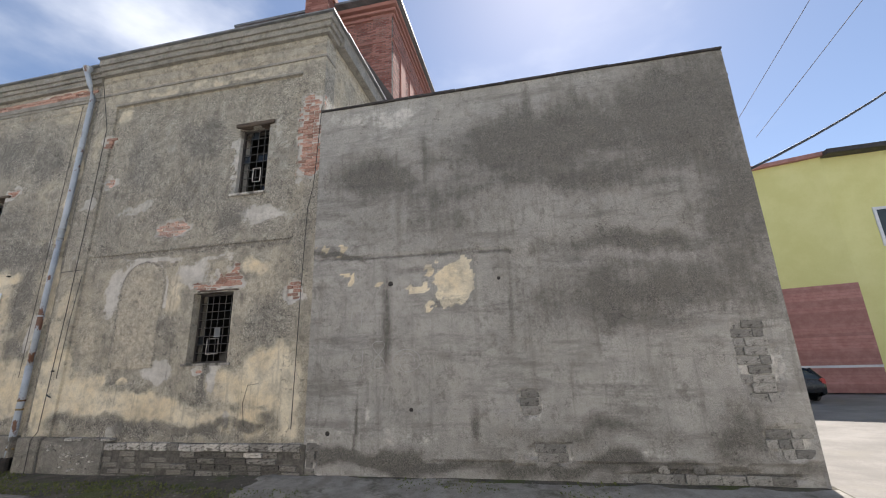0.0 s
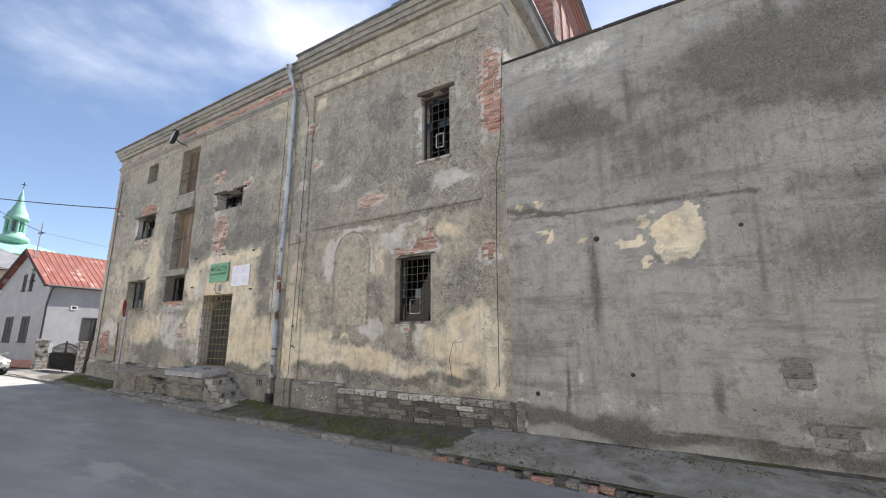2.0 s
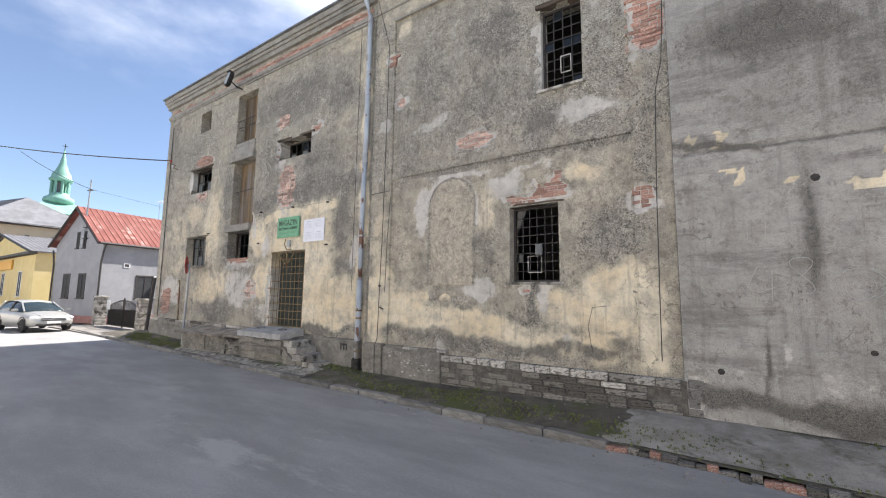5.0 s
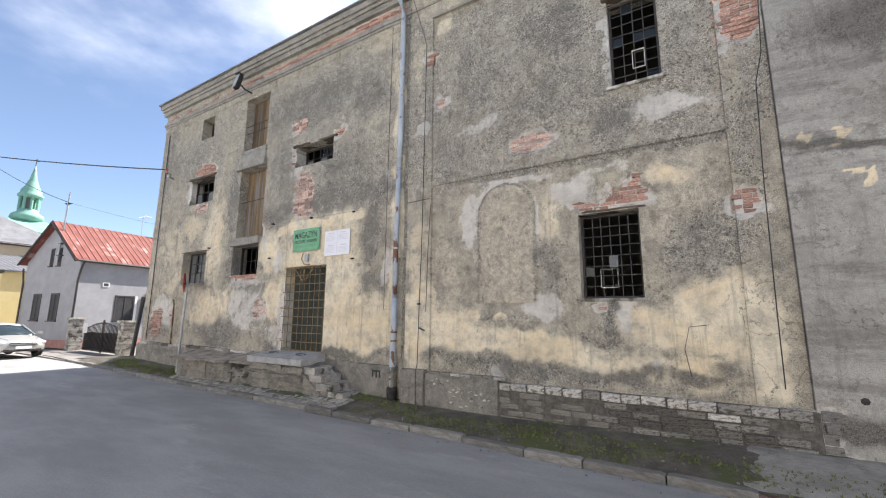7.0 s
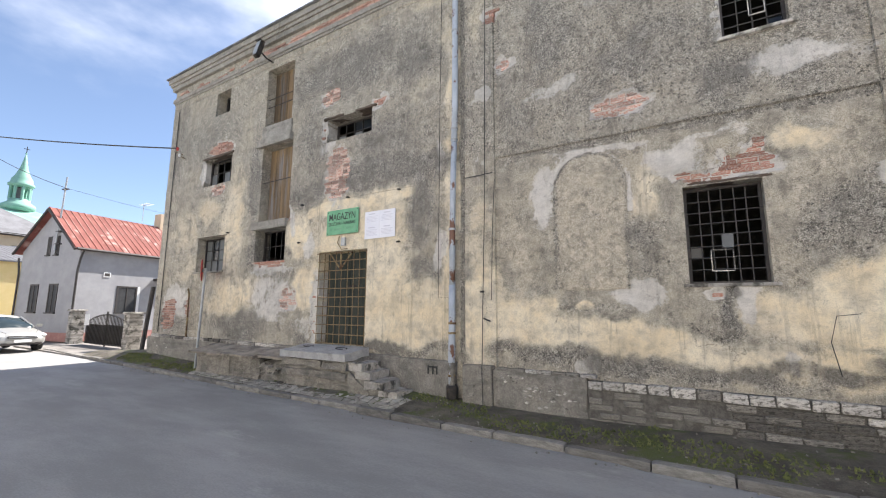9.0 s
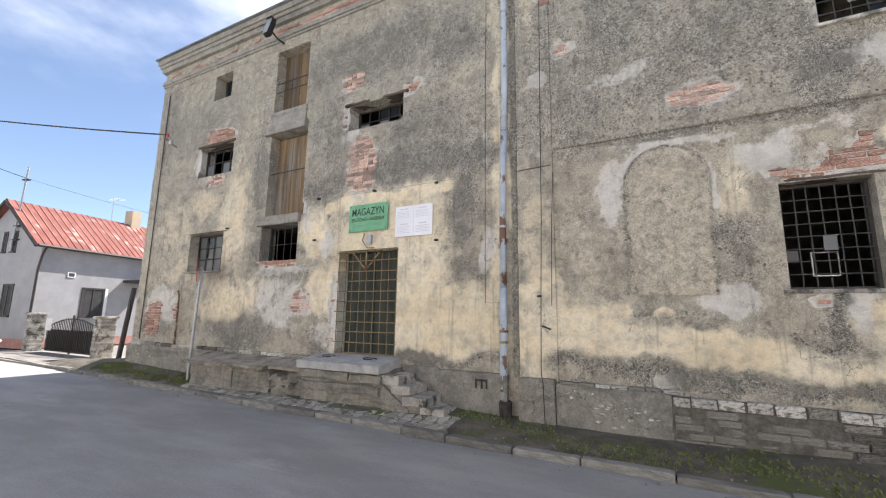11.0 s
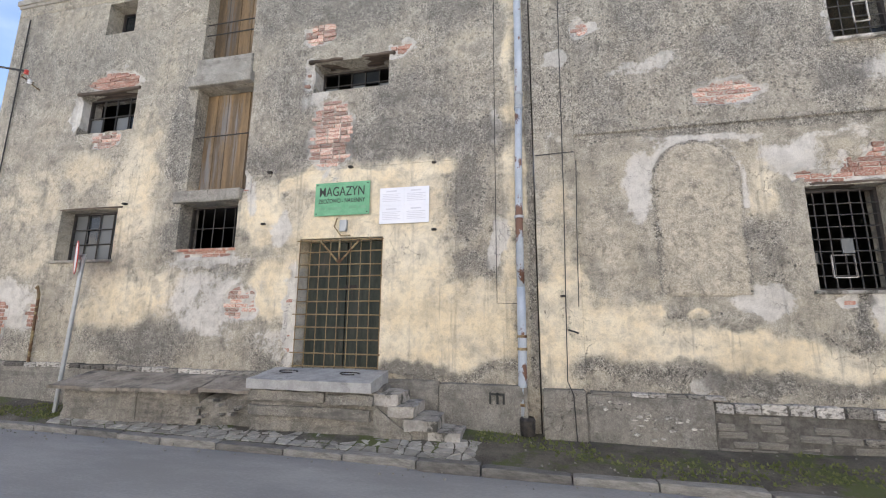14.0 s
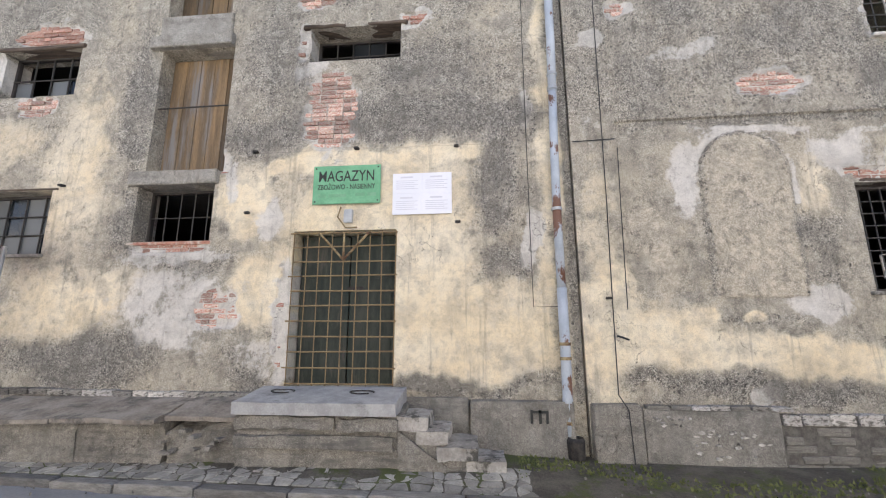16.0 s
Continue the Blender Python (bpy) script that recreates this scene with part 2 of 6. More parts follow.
M_RUST = grainy("rusty_yellow_iron", (0.2, 0.135, 0.065), (0.42, 0.335, 0.18), 8, 60, 0.75, 0.3, metal=0.2, dirt=(0.11, 0.055, 0.028), dirt_at=(0.48, 0.6))
M_IRON = grainy("dark_iron", (0.025, 0.024, 0.023), (0.07, 0.06, 0.052), 12, 80, 0.65, 0.3, metal=0.4)
M_PIPE = grainy("blue_grey_pipe_paint", (0.36, 0.4, 0.45), (0.48, 0.52, 0.57), 4, 50, 0.5, 0.2, dirt=(0.16, 0.075, 0.045), dirt_at=(0.56, 0.6), stretch=(1.5, 1.5, 0.8))
M_ZINC = grainy("roof_edge_zinc", (0.16, 0.165, 0.17), (0.25, 0.255, 0.26), 3, 40, 0.55, 0.15, metal=0.3)
M_DOOR = grainy("dark_green_door_paint", (0.022, 0.032, 0.025), (0.055, 0.06, 0.048), 3, 40, 0.8, 0.3, dirt=(0.085, 0.078, 0.062), stretch=(3, 3, 0.6))
M_SIGN = grainy("green_enamel", (0.12, 0.34, 0.18), (0.18, 0.45, 0.25), 3, 40, 0.45, 0.1, dirt=(0.28, 0.46, 0.3), dirt_at=(0.58, 0.75))
M_LETTER = grainy("black_letter_paint", (0.02, 0.022, 0.02), (0.035, 0.035, 0.03), 10, 60, 0.6, 0.1)
M_PAPER = grainy("white_board", (0.76, 0.77, 0.82), (0.82, 0.82, 0.86), 2, 30, 0.5, 0.05)
M_INK = grainy("pale_grey_print", (0.6, 0.6, 0.66), (0.66, 0.66, 0.7), 10, 50, 0.7, 0.05)
# Near-black colour stands in for the dark of unlit rooms.
M_VOID = grainy("unlit_interior_black", (0.035, 0.033, 0.03), (0.06, 0.056, 0.05), 2, 20)
M_GREYWALL = grainy("grey_house_render", (0.29, 0.29, 0.3), (0.35, 0.35, 0.36), 1.2, 40, dirt=(0.3, 0.3, 0.3))
M_YELLOW = grainy("yellow_house_paint", (0.68, 0.54, 0.24), (0.74, 0.6, 0.3), 1.0, 30)
M_LEMON = grainy("lemon_house_paint", (0.72, 0.68, 0.28), (0.78, 0.74, 0.34), 0.7, 30)
M_PINK = grainy("pink_brick_cladding", (0.42, 0.2, 0.17), (0.52, 0.28, 0.24), 3, 30, rand=0.15)
M_BEIGE = grainy("beige_render", (0.5, 0.4, 0.28), (0.56, 0.46, 0.33), 0.6, 20)
M_REDROOF = grainy("faded_red_sheet_roof", (0.17, 0.045, 0.034), (0.25, 0.085, 0.066), 1.5, 40, 0.85, 0.15, dirt=(0.42, 0.27, 0.235), dirt_at=(0.54, 0.64), stretch=(1, 1, 1))
M_GREYROOF = grainy("grey_felt_roof", (0.13, 0.13, 0.135), (0.2, 0.2, 0.21), 1.0, 30)
M_COPPER = grainy("green_copper", (0.17, 0.36, 0.28), (0.26, 0.47, 0.38), 0.6, 8, 0.7, 0.1)
M_CHURCH = grainy("church_wall", (0.5, 0.49, 0.47), (0.58, 0.57, 0.54), 0.6, 10)
M_DARK = grainy("dark_brown_trim", (0.03, 0.026, 0.024), (0.06, 0.05, 0.045), 5, 40, 0.6)
M_WHITE = grainy("white_paint", (0.66, 0.66, 0.66), (0.76, 0.76, 0.75), 4, 40, 0.5, 0.1)
M_CARPAINT = grainy("silver_car_paint", (0.4, 0.395, 0.37), (0.44, 0.435, 0.41), 3, 200, 0.3, 0.02, metal=0.35)
M_BLACKCAR = grainy("black_car_paint", (0.012, 0.012, 0.014), (0.02, 0.02, 0.022), 3, 200, 0.25, 0.02)
M_TYRE = grainy("tyre_rubber", (0.015, 0.015, 0.015), (0.03, 0.03, 0.03), 8, 80, 0.85)
M_GALV = grainy("galvanised_steel", (0.34, 0.36, 0.37), (0.45, 0.46, 0.47), 5, 60, 0.5, 0.15, metal=0.5)
M_RED = grainy("red_paint", (0.5, 0.05, 0.04), (0.58, 0.08, 0.06), 5, 40, 0.5, 0.1)
M_CABLE = grainy("black_cable", (0.015, 0.015, 0.016), (0.03, 0.03, 0.03), 9, 50, 0.6)
M_ORANGE = grainy("orange_sign", (0.75, 0.38, 0.04), (0.8, 0.43, 0.06), 4, 30, 0.5, 0.05)
M_DUST = grainy("dusty_concrete_strip", (0.23, 0.213, 0.184), (0.37, 0.348, 0.31), 3, 40, dirt=(0.13, 0.12, 0.09), dirt_at=(0.52, 0.66), bump=0.7, dist=0.02)
M_CRUMB = grainy("crumbs", (0.16, 0.15, 0.125), (0.3, 0.28, 0.24), 9, 60)
M_RAMP = plaster("old_ramp_cement", (0.13, 0.121, 0.104), (0.32, 0.3, 0.262), 0.3, 0.9, False, 0.12, 0.5)
M_TOP = grainy("brown_worn_slab", (0.2, 0.17, 0.135), (0.34, 0.3, 0.25), 4, 40, dirt=(0.11, 0.1, 0.085), dirt_at=(0.5, 0.64), bump=0.6)
M_BOUNCE = grainy("pale_bounce_wall", (0.66, 0.63, 0.57), (0.74, 0.71, 0.65), 0.5, 20)
M_CHALK = grainy("chalk", (0.42, 0.41, 0.39), (0.5, 0.49, 0.47), 20, 90)
M_LAMPGLASS = grainy("clear_headlight", (0.7, 0.71, 0.72), (0.8, 0.8, 0.8), 9, 40, 0.15, 0.02)


def glass(name, tint, rough=0.08):
    m = Mat(name, rough)
    n = m.noise(3, 5)
    m.put(m.b.inputs["Base Color"], m.mix(n, tint, tuple(c * 1.8 for c in tint)))
    m.b.inputs["IOR"].default_value = 1.45
    m.put(m.b.inputs["Roughness"], m.step(n, 0.3, 0.7, rough, rough + 0.2))
    return m.m


M_GLASS = glass("dusty_dark_glass", (0.012, 0.014, 0.016))
M_MILKY = glass("dirty_grey_glass", (0.09, 0.095, 0.095), 0.4)
# Matte near-black pane without glass reflections; the unlit room is in its colour.
M_DARKPANE = grainy("matte_dark_pane", (0.02, 0.021, 0.023), (0.04, 0.041, 0.044), 3, 40, 0.75, 0.1)
M_CARGLASS = glass("car_glass", (0.02, 0.03, 0.035), 0.04)

# ---------------------------------------------------------------- mesh helpers


def finish(name, bm, material, parent=None, label="", smooth=False):
    me = bpy.data.meshes.new(name)
    bm.to_mesh(me)
    bm.free()
    if smooth:
        for p in me.polygons:
            p.use_smooth = True
    me.materials.append(material)
    ob = new(name, me)
    if parent:
        ob.parent = parent
    if label:
        ob["label"] = label
    return ob


def part(name, bm, material, parent, label="", smooth=False):
    return finish(name, bm, material, parent, label, smooth)


def thing(name, label, category, group="", at=None):
    ob = new(name)
    ob.empty_display_size = 0.1
    if at is not None:
        ob.matrix_basis = at
    return tagged(ob, label, category, group)


def add_box(bm, x0, x1, y0, y1, z0, z1, m=None):
    vs = [bm.verts.new((x, y, z)) for x in (x0, x1) for y in (y0, y1) for z in (z0, z1)]
    if m is not None:
        for v in vs:
            v.co = m @ v.co
    for f in ((0, 1, 3, 2), (4, 6, 7, 5), (0, 4, 5, 1), (2, 3, 7, 6), (0, 2, 6, 4), (1, 5, 7, 3)):
        bm.faces.new([vs[i] for i in f])
    return vs


def box_bm(x0, x1, y0, y1, z0, z1, bevel=0.0, rough=0.0, cuts=0):
    bm = bmesh.new()
    add_box(bm, x0, x1, y0, y1, z0, z1)
    if cuts:
        bmesh.ops.subdivide_edges(bm, edges=bm.edges[:], cuts=cuts, use_grid_fill=True)
    if bevel:
        bmesh.ops.bevel(bm, geom=bm.edges[:] if not cuts else [e for e in bm.edges if e.calc_face_angle(0) > 0.5], offset=bevel, segments=2, affect="EDGES", clamp_overlap=True)
    if rough:
        for v in bm.verts:
            v.co += noise.noise_vector(v.co * 3.1) * rough + noise.noise_vector(v.co * 9.0) * rough * 0.5
    return bm


def tube_bm(points, r, sides=8, caps=True):
    """A round tube along a line of points."""
    bm = bmesh.new()
    pts = [Vector(p) for p in points]
    rings = []
    for i, p in enumerate(pts):
        d = (pts[min(i + 1, len(pts) - 1)] - pts[max(i - 1, 0)]).normalized()
        side = d.orthogonal().normalized() if abs(d.z) > 0.95 else d.cross(Vector((0, 0, 1))).normalized()
        up = side.cross(d)
        rr = r[i] if isinstance(r, (list, tuple)) else r
        rings.append([bm.verts.new(p + (side * math.cos(a) + up * math.sin(a)) * rr) for a in (2 * math.pi * k / sides for k in range(sides))])
    for a, b in zip(rings, rings[1:]):
        for k in range(sides):
            bm.faces.new((a[k], a[(k + 1) % sides], b[(k + 1) % sides], b[k]))
    if caps:
        bm.faces.new(rings[0][::-1]), bm.faces.new(rings[-1])
    bmesh.ops.recalc_face_normals(bm, faces=bm.faces[:])
    return bm


def lathe_bm(profile, sides=16):
    bm = bmesh.new()
    rings = [[bm.verts.new((r * math.cos(2 * math.pi * k / sides), r * math.sin(2 * math.pi * k / sides), z)) for k in range(sides)] for r, z in profile]
    for a, b in zip(rings, rings[1:]):
        for k in range(sides):
            bm.faces.new((a[k], a[(k + 1) % sides], b[(k + 1) % sides], b[k]))
    bm.faces.new(rings[0][::-1]), bm.faces.new(rings[-1])
    bmesh.ops.remove_doubles(bm, verts=bm.verts[:], dist=0.0005)
    bmesh.ops.recalc_face_normals(bm, faces=bm.faces[:])
    return bm


_cyl = tube_bm([(0, 0, 0), (0, 0, 1)], 1.0, 8)
CYL = bpy.data.meshes.new("bar")
_cyl.to_mesh(CYL)
_cyl.free()
bars_by_material = {}


def bar(name, p0, p1, r, material, parent):
    """A straight bar on one shared mesh."""
    if material.name not in bars_by_material:
        bars_by_material[material.name] = CYL.copy()
        bars_by_material[material.name].materials.append(material)
    p0, p1 = Vector(p0), Vector(p1)
    ob = new(name, bars_by_material[material.name])
    ob.parent = parent
    ob.matrix_basis = Matrix.LocRotScale(p0, (p1 - p0).to_track_quat("Z", "Y"), (r, r, (p1 - p0).length))
    return ob


# value noise on arrays
_lat = np.random.RandomState(7).rand(256, 256)


def vnoise(x, y):
    xi, yi = np.floor(x).astype(int), np.floor(y).astype(int)
    fx, fy = x - xi, y - yi
    fx, fy = fx * fx * (3 - 2 * fx), fy * fy * (3 - 2 * fy)
    g = lambda a, b: _lat[a % 256, b % 256]
    return (g(xi, yi) * (1 - fx) + g(xi + 1, yi) * fx) * (1 - fy) + (g(xi, yi + 1) * (1 - fx) + g(xi + 1, yi + 1) * fx) * fy


def fbm(x, y, octaves=4):
    s, a = 0, 0.5
    for i in range(octaves):
        s, a, x, y = s + a * vnoise(x + 17.3 * i, y + 5.1 * i), a / 2, x * 2.03, y * 2.03
    return s / (1 - 0.5 ** octaves)


def blobs(x, z, rows, ragged=0.42, soft=0.55, power=2.0, freq=1.3):
    """Soft irregular stains: rows of centre x, z, radii and strength."""
    wx, wz = x + (fbm(x * freq + 40, z * freq) - 0.5) * ragged * 2, z + (fbm(x * freq, z * freq + 70) - 0.5) * ragged * 2
    out = np.zeros_like(x)
    for cx, cz, rx, rz, s in rows:
        d = (np.abs((wx - cx) / rx) ** power + np.abs((wz - cz) / rz) ** power) ** (1 / power)
        out = np.maximum(out, s * np.clip((1 + soft - d) / (2 * soft), 0, 1))
    return out


def lines(a, b, step, extra):
    base = np.linspace(a, b, max(2, int(round((b - a) / step)) + 1))
    keep = [v for v in base if all(abs(v - e) > step * 0.4 for e in extra)]
    return np.array(sorted(set(keep) | {e for e in extra if a <= e <= b}))


def wall(name, material, x0, x1, z0, z1, y, holes, relief, paint, depth=0.45, step=0.045, edges_x=(), edges_z=()):
    """A wall with real openings: a fine front sheet with relief, reveals, and a back sheet."""
    ex = [x0, x1, *edges_x] + [h[i] for h in holes for i in (0, 1)]
    ez = [z0, z1, *edges_z] + [h[i] for h in holes for i in (2, 3)]
    xs, zs = lines(x0, x1, step, ex), lines(z0, z1, step, ez)
    gx, gz = np.meshgrid(xs, zs, indexing="ij")
    gy = y + relief(gx, gz)
    border = (gx == x0) | (gx == x1) | (gz == z1)
    gy = np.where(border & (gy > y), y, gy)
    verts = np.stack([gx, gy, gz], -1).reshape(-1, 3).tolist()
    nx, nz = len(xs), len(zs)
    cx, cz = (xs[:-1] + xs[1:]) / 2, (zs[:-1] + zs[1:]) / 2
    inside = np.zeros((nx - 1, nz - 1), bool)
    for h in holes:
        inside |= ((cx > h[0]) & (cx < h[1]))[:, None] & ((cz > h[2]) & (cz < h[3]))[None, :]
    faces = []
    for i in range(nx - 1):
        for k in range(nz - 1):
            if not inside[i, k]:
                a = i * nz + k
                faces.append((a, a + nz, a + nz + 1, a + 1))
            # reveals on the rim of each opening
    n0 = len(verts)
    verts += np.stack([gx, np.full_like(gx, y + depth), gz], -1).reshape(-1, 3).tolist()
    for i in range(nx - 1):
        for k in range(nz - 1):
            a = i * nz + k
            if not inside[i, k]:
                for (p, q, oi, ok) in ((a, a + 1, i - 1, k), (a + nz + 1, a + nz, i + 1, k), (a + nz, a, i, k - 1), (a + 1, a + nz + 1, i, k + 1)):
                    out = oi < 0 or ok < 0 or oi >= nx - 1 or ok >= nz - 1
                    if out or inside[oi, ok]:
                        faces.append((p, q, q + n0, p + n0))
                faces.append((a + n0, a + 1 + n0, a + nz + 1 + n0, a + nz + n0))
    me = bpy.data.meshes.new(name)
    me.from_pydata(verts, [], faces)
    layer = me.color_attributes.new("paint", "FLOAT_COLOR", "POINT")
    p = np.stack(paint(gx, gz), -1).reshape(-1, 4)
    layer.data.foreach_set("color", np.concatenate([p, p]).astype(np.float32).ravel())
    me.materials.append(material)
    bm = bmesh.new()
    bm.from_mesh(me)
    loose = [v for v in bm.verts if not v.link_faces]
    bmesh.ops.delete(bm, geom=loose, context="VERTS")
    bm.to_mesh(me)
    bm.free()
    return new(name, me)


# ---------------------------------------------------------------- ground


def kerb_y(x):
    return -1.13 - 0.047 * x


def verge_z(x):
    """Height of the ground along the foot of the walls."""
    return np.interp(x, [-40, -14, -8.6, -7.0, -4.5, 1.8, 3.1, 5.2, 9.6, 17.7, 40], [0.05, 0.08, 0.42, 0.34, 0.22, 0.28, 0.17, 0.14, 0.24, 0.2, 0.05])


def sheet(name, material, xs, ys, height, label=""):
    gx, gy = np.meshgrid(xs, ys, indexing="ij")
    gz = height(gx, gy)
    n = len(ys)
    me = bpy.data.meshes.new(name)
    me.from_pydata(np.stack([gx, gy, gz], -1).reshape(-1, 3).tolist(), [], [(i * n + k, (i + 1) * n + k, (i + 1) * n + k + 1, i * n + k + 1) for i in range(len(xs) - 1) for k in range(n - 1)])
    me.materials.append(material)
    for p in me.polygons:
        p.use_smooth = True
    return tagged(new(name, me), label, kind="structure")


far = [-3000, -600, -150, -80]
sheet("ground", M_GROUND, np.array(far + [-40, -20, 0, 20, 40, 80, 150, 600, 3000.0]), np.array(far + [-30, -12, 0, 12, 30, 80, 150, 600, 3000.0]), lambda x, y: np.full_like(x, -0.06), "bare pale ground of yards and plots to the horizon")
sheet("road", M_ROAD, np.linspace(-90, 60, 301), np.concatenate([np.linspace(-13, -2.2, 28), np.linspace(-2.0, 0.4, 13)]),
      lambda x, y: np.where(y > kerb_y(x) + 0.02, np.where(x < -12, 0.0, -0.04), 0.012 * (fbm(x * 0.7, y * 0.7, 3) - 0.5)), "worn grey asphalt street with pale patches")


def verge_height(x, v):
    """v runs from 0 at the kerb to 1 at the wall."""
    return 0.055 + (verge_z(x) - 0.055) * v ** 0.8 + 0.035 * (fbm(x * 3, v * 5 + x, 4) - 0.5) * np.sin(np.pi * np.clip(v, 0, 1)) ** 0.5


vx, vv = np.linspace(-12.5, 17.75, 400), np.linspace(0, 1, 20)
gx, gv = np.meshgrid(vx, vv, indexing="ij")
gy = kerb_y(gx) + 0.1 + gv * (0.1 - kerb_y(gx) - 0.1)
verge_mesh = bpy.data.meshes.new("verge")
verge_mesh.from_pydata(np.stack([gx, gy, verge_height(gx, gv)], -1).reshape(-1, 3).tolist(), [], [(i * 20 + k, (i + 1) * 20 + k, (i + 1) * 20 + k + 1, i * 20 + k + 1) for i in range(399) for k in range(19)])
verge_mesh.materials.append(M_VERGE)
for p in verge_mesh.polygons:
    p.use_smooth = True
verge = tagged(new("pavement", verge_mesh), "strip of bare earth and moss along the wall", kind="structure")


def ground_at(x, y):
    v = (y - kerb_y(x) - 0.1) / (0.1 - kerb_y(x) - 0.1)
    return float(verge_height(np.array([float(x)]), np.array([min(max(v, 0.0), 1.0)]))[0])


# ---------------------------------------------------------------- walls: stains, patches, openings
# rows: centre x, z, half width, half height, strength
W1_YELLOW = [(0.45, 2.55, 1.5, 1.78, 1.0), (2.0, 1.7, 1.05, 0.68, 1.0), (2.86, 4.4, 0.17, 3.9, 0.8), (-1.5, 3.65, 0.42, 0.62, 0.95), (-1.25, 2.2, 0.5, 0.5, 1.0), (-4.45, 4.3, 0.62, 1.75, 0.85),
             (-4.2, 2.1, 0.95, 0.6, 0.95), (-4.9, 1.75, 0.6, 0.45, 0.8), (-7.0, 4.3, 0.8, 0.9, 0.6), (-6.6, 2.85, 0.9, 0.4, 0.6), (1.9, 6.4, 0.5, 1.5, 0.42), (-5.7, 4.75, 0.7, 0.4, 0.7), (0.3, 4.15, 1.9, 0.22, 1.0), (-4.1, 6.9, 0.4, 0.8, 0.45), (2.3, 8.6, 0.6, 0.4, 0.5)]
W1_DARK = [(-0.2, 7.75, 1.6, 0.6, 0.72), (1.9, 7.3, 0.55, 0.7, 0.5), (1.2, 4.78, 1.75, 0.3, 0.85), (-1.3, 4.72, 0.75, 0.28, 0.6), (2.15, 3.85, 0.3, 0.6, 0.85), (2.25, 2.5, 0.35, 0.32, 0.55), (-3.9, 1.3, 1.05, 0.33, 0.85),
           (-1.2, 1.15, 0.4, 0.2, 0.6), (1.7, 1.02, 1.1, 0.14, 0.7), (-3.42, 3.5, 0.22, 0.75, 0.6), (-3.5, 5.2, 0.2, 1.3, 0.5), (-7.9, 7.6, 0.5, 1.4, 0.45), (-1.2, 6.0, 0.5, 1.0, 0.35), (1.3, 5.6, 0.9, 0.6, 0.42),
           (-2.55, 2.6, 0.85, 0.2, 0.42), (-7.4, 1.35, 0.9, 0.35, 0.45), (-6.6, 7.2, 1.6, 0.7, 0.3)]
W1_WHITE = [(-2.55, 2.0, 1.05, 0.75, 0.62), (-2.6, 2.78, 0.9, 0.14, 0.7), (-1.15, 3.4, 0.22, 0.3, 0.9), (-1.75, 3.9, 0.12, 0.3, 0.7), (2.62, 2.95, 0.16, 0.5, 0.75), (-7.2, 1.95, 0.95, 0.62, 0.7), (-0.55, 5.72, 0.3, 0.14, 0.9), (2.55, 5.0, 0.1, 0.4, 0.8), (-0.3, 4.2, 0.05, 0.2, 0.6), (-1.1, 1.35, 0.5, 0.25, 0.55)]
W2_YELLOW = [(3.55, 1.75, 0.34, 0.95, 1.0), (4.3, 1.6, 0.75, 0.42, 1.0), (6.0, 1.35, 1.9, 0.2, 0.75), (7.35, 1.2, 0.75, 0.28, 0.72), (8.8, 1.92, 0.52, 0.42, 1.15), (8.15, 1.72, 0.45, 0.28, 0.8), (9.1, 1.25, 0.22, 0.45, 0.85), (8.5, 1.15, 0.5, 0.25, 0.55),
             (4.12, 8.3, 0.2, 0.35, 0.95), (8.2, 4.12, 0.42, 0.16, 0.75), (6.35, 3.6, 0.25, 0.55, 0.72), (3.55, 3.1, 0.3, 0.9, 0.5), (6.5, 8.8, 2.8, 0.12, 0.5), (4.78, 1.92, 0.2, 0.08, 1.2), (5.47, 1.9, 0.16, 0.1, 1.0), (3.55, 7.6, 0.25, 0.7, 0.5)]
W2_DARK = [(4.9, 7.0, 0.5, 1.1, 0.55), (6.6, 7.3, 0.75, 0.65, 0.8), (6.5, 6.0, 0.95, 0.5, 0.62), (7.55, 5.2, 0.28, 0.42, 0.85), (8.75, 2.95, 0.55, 0.42, 0.6), (6.4, 2.7, 0.28, 0.42, 0.45), (5.3, 1.78, 0.7, 0.1, 0.6), (7.5, 1.5, 0.5, 0.25, 0.45),
           (6.3, 0.98, 2.0, 0.17, 0.8), (8.85, 1.15, 0.28, 0.2, 0.65), (4.3, 5.3, 0.4, 0.8, 0.5), (8.6, 5.9, 0.4, 0.5, 0.4), (4.3, 1.02, 0.5, 0.16, 0.7), (9.35, 4.6, 0.25, 1.0, 0.5), (7.4, 1.85, 0.1, 0.3, 0.6), (5.9, 5.4, 1.3, 0.25, 0.4), (8.3, 1.0, 0.7, 0.12, 0.7)]
W2_WHITE = [(4.75, 3.7, 0.24, 0.6, 1.0), (5.6, 4.42, 1.0, 0.1, 0.65), (6.8, 4.05, 0.34, 0.3, 0.9), (6.25, 2.05, 0.42, 0.33, 1.0), (7.55, 1.9, 0.13, 0.28, 0.85), (8.35, 5.25, 0.7, 0.24, 0.7), (4.9, 5.75, 0.6, 0.12, 0.6), (8.65, 6.9, 0.3, 1.0, 0.45), (5.45, 0.98, 0.17, 0.12, 1.0), (3.55, 6.0, 0.22, 0.18, 1.0),
            (7.2, 4.35, 0.6, 0.1, 0.6), (8.0, 1.15, 0.1, 0.22, 0.7), (3.55, 4.6, 0.2, 0.3, 0.5), (5.6, 7.6, 0.2, 0.8, 0.4)]
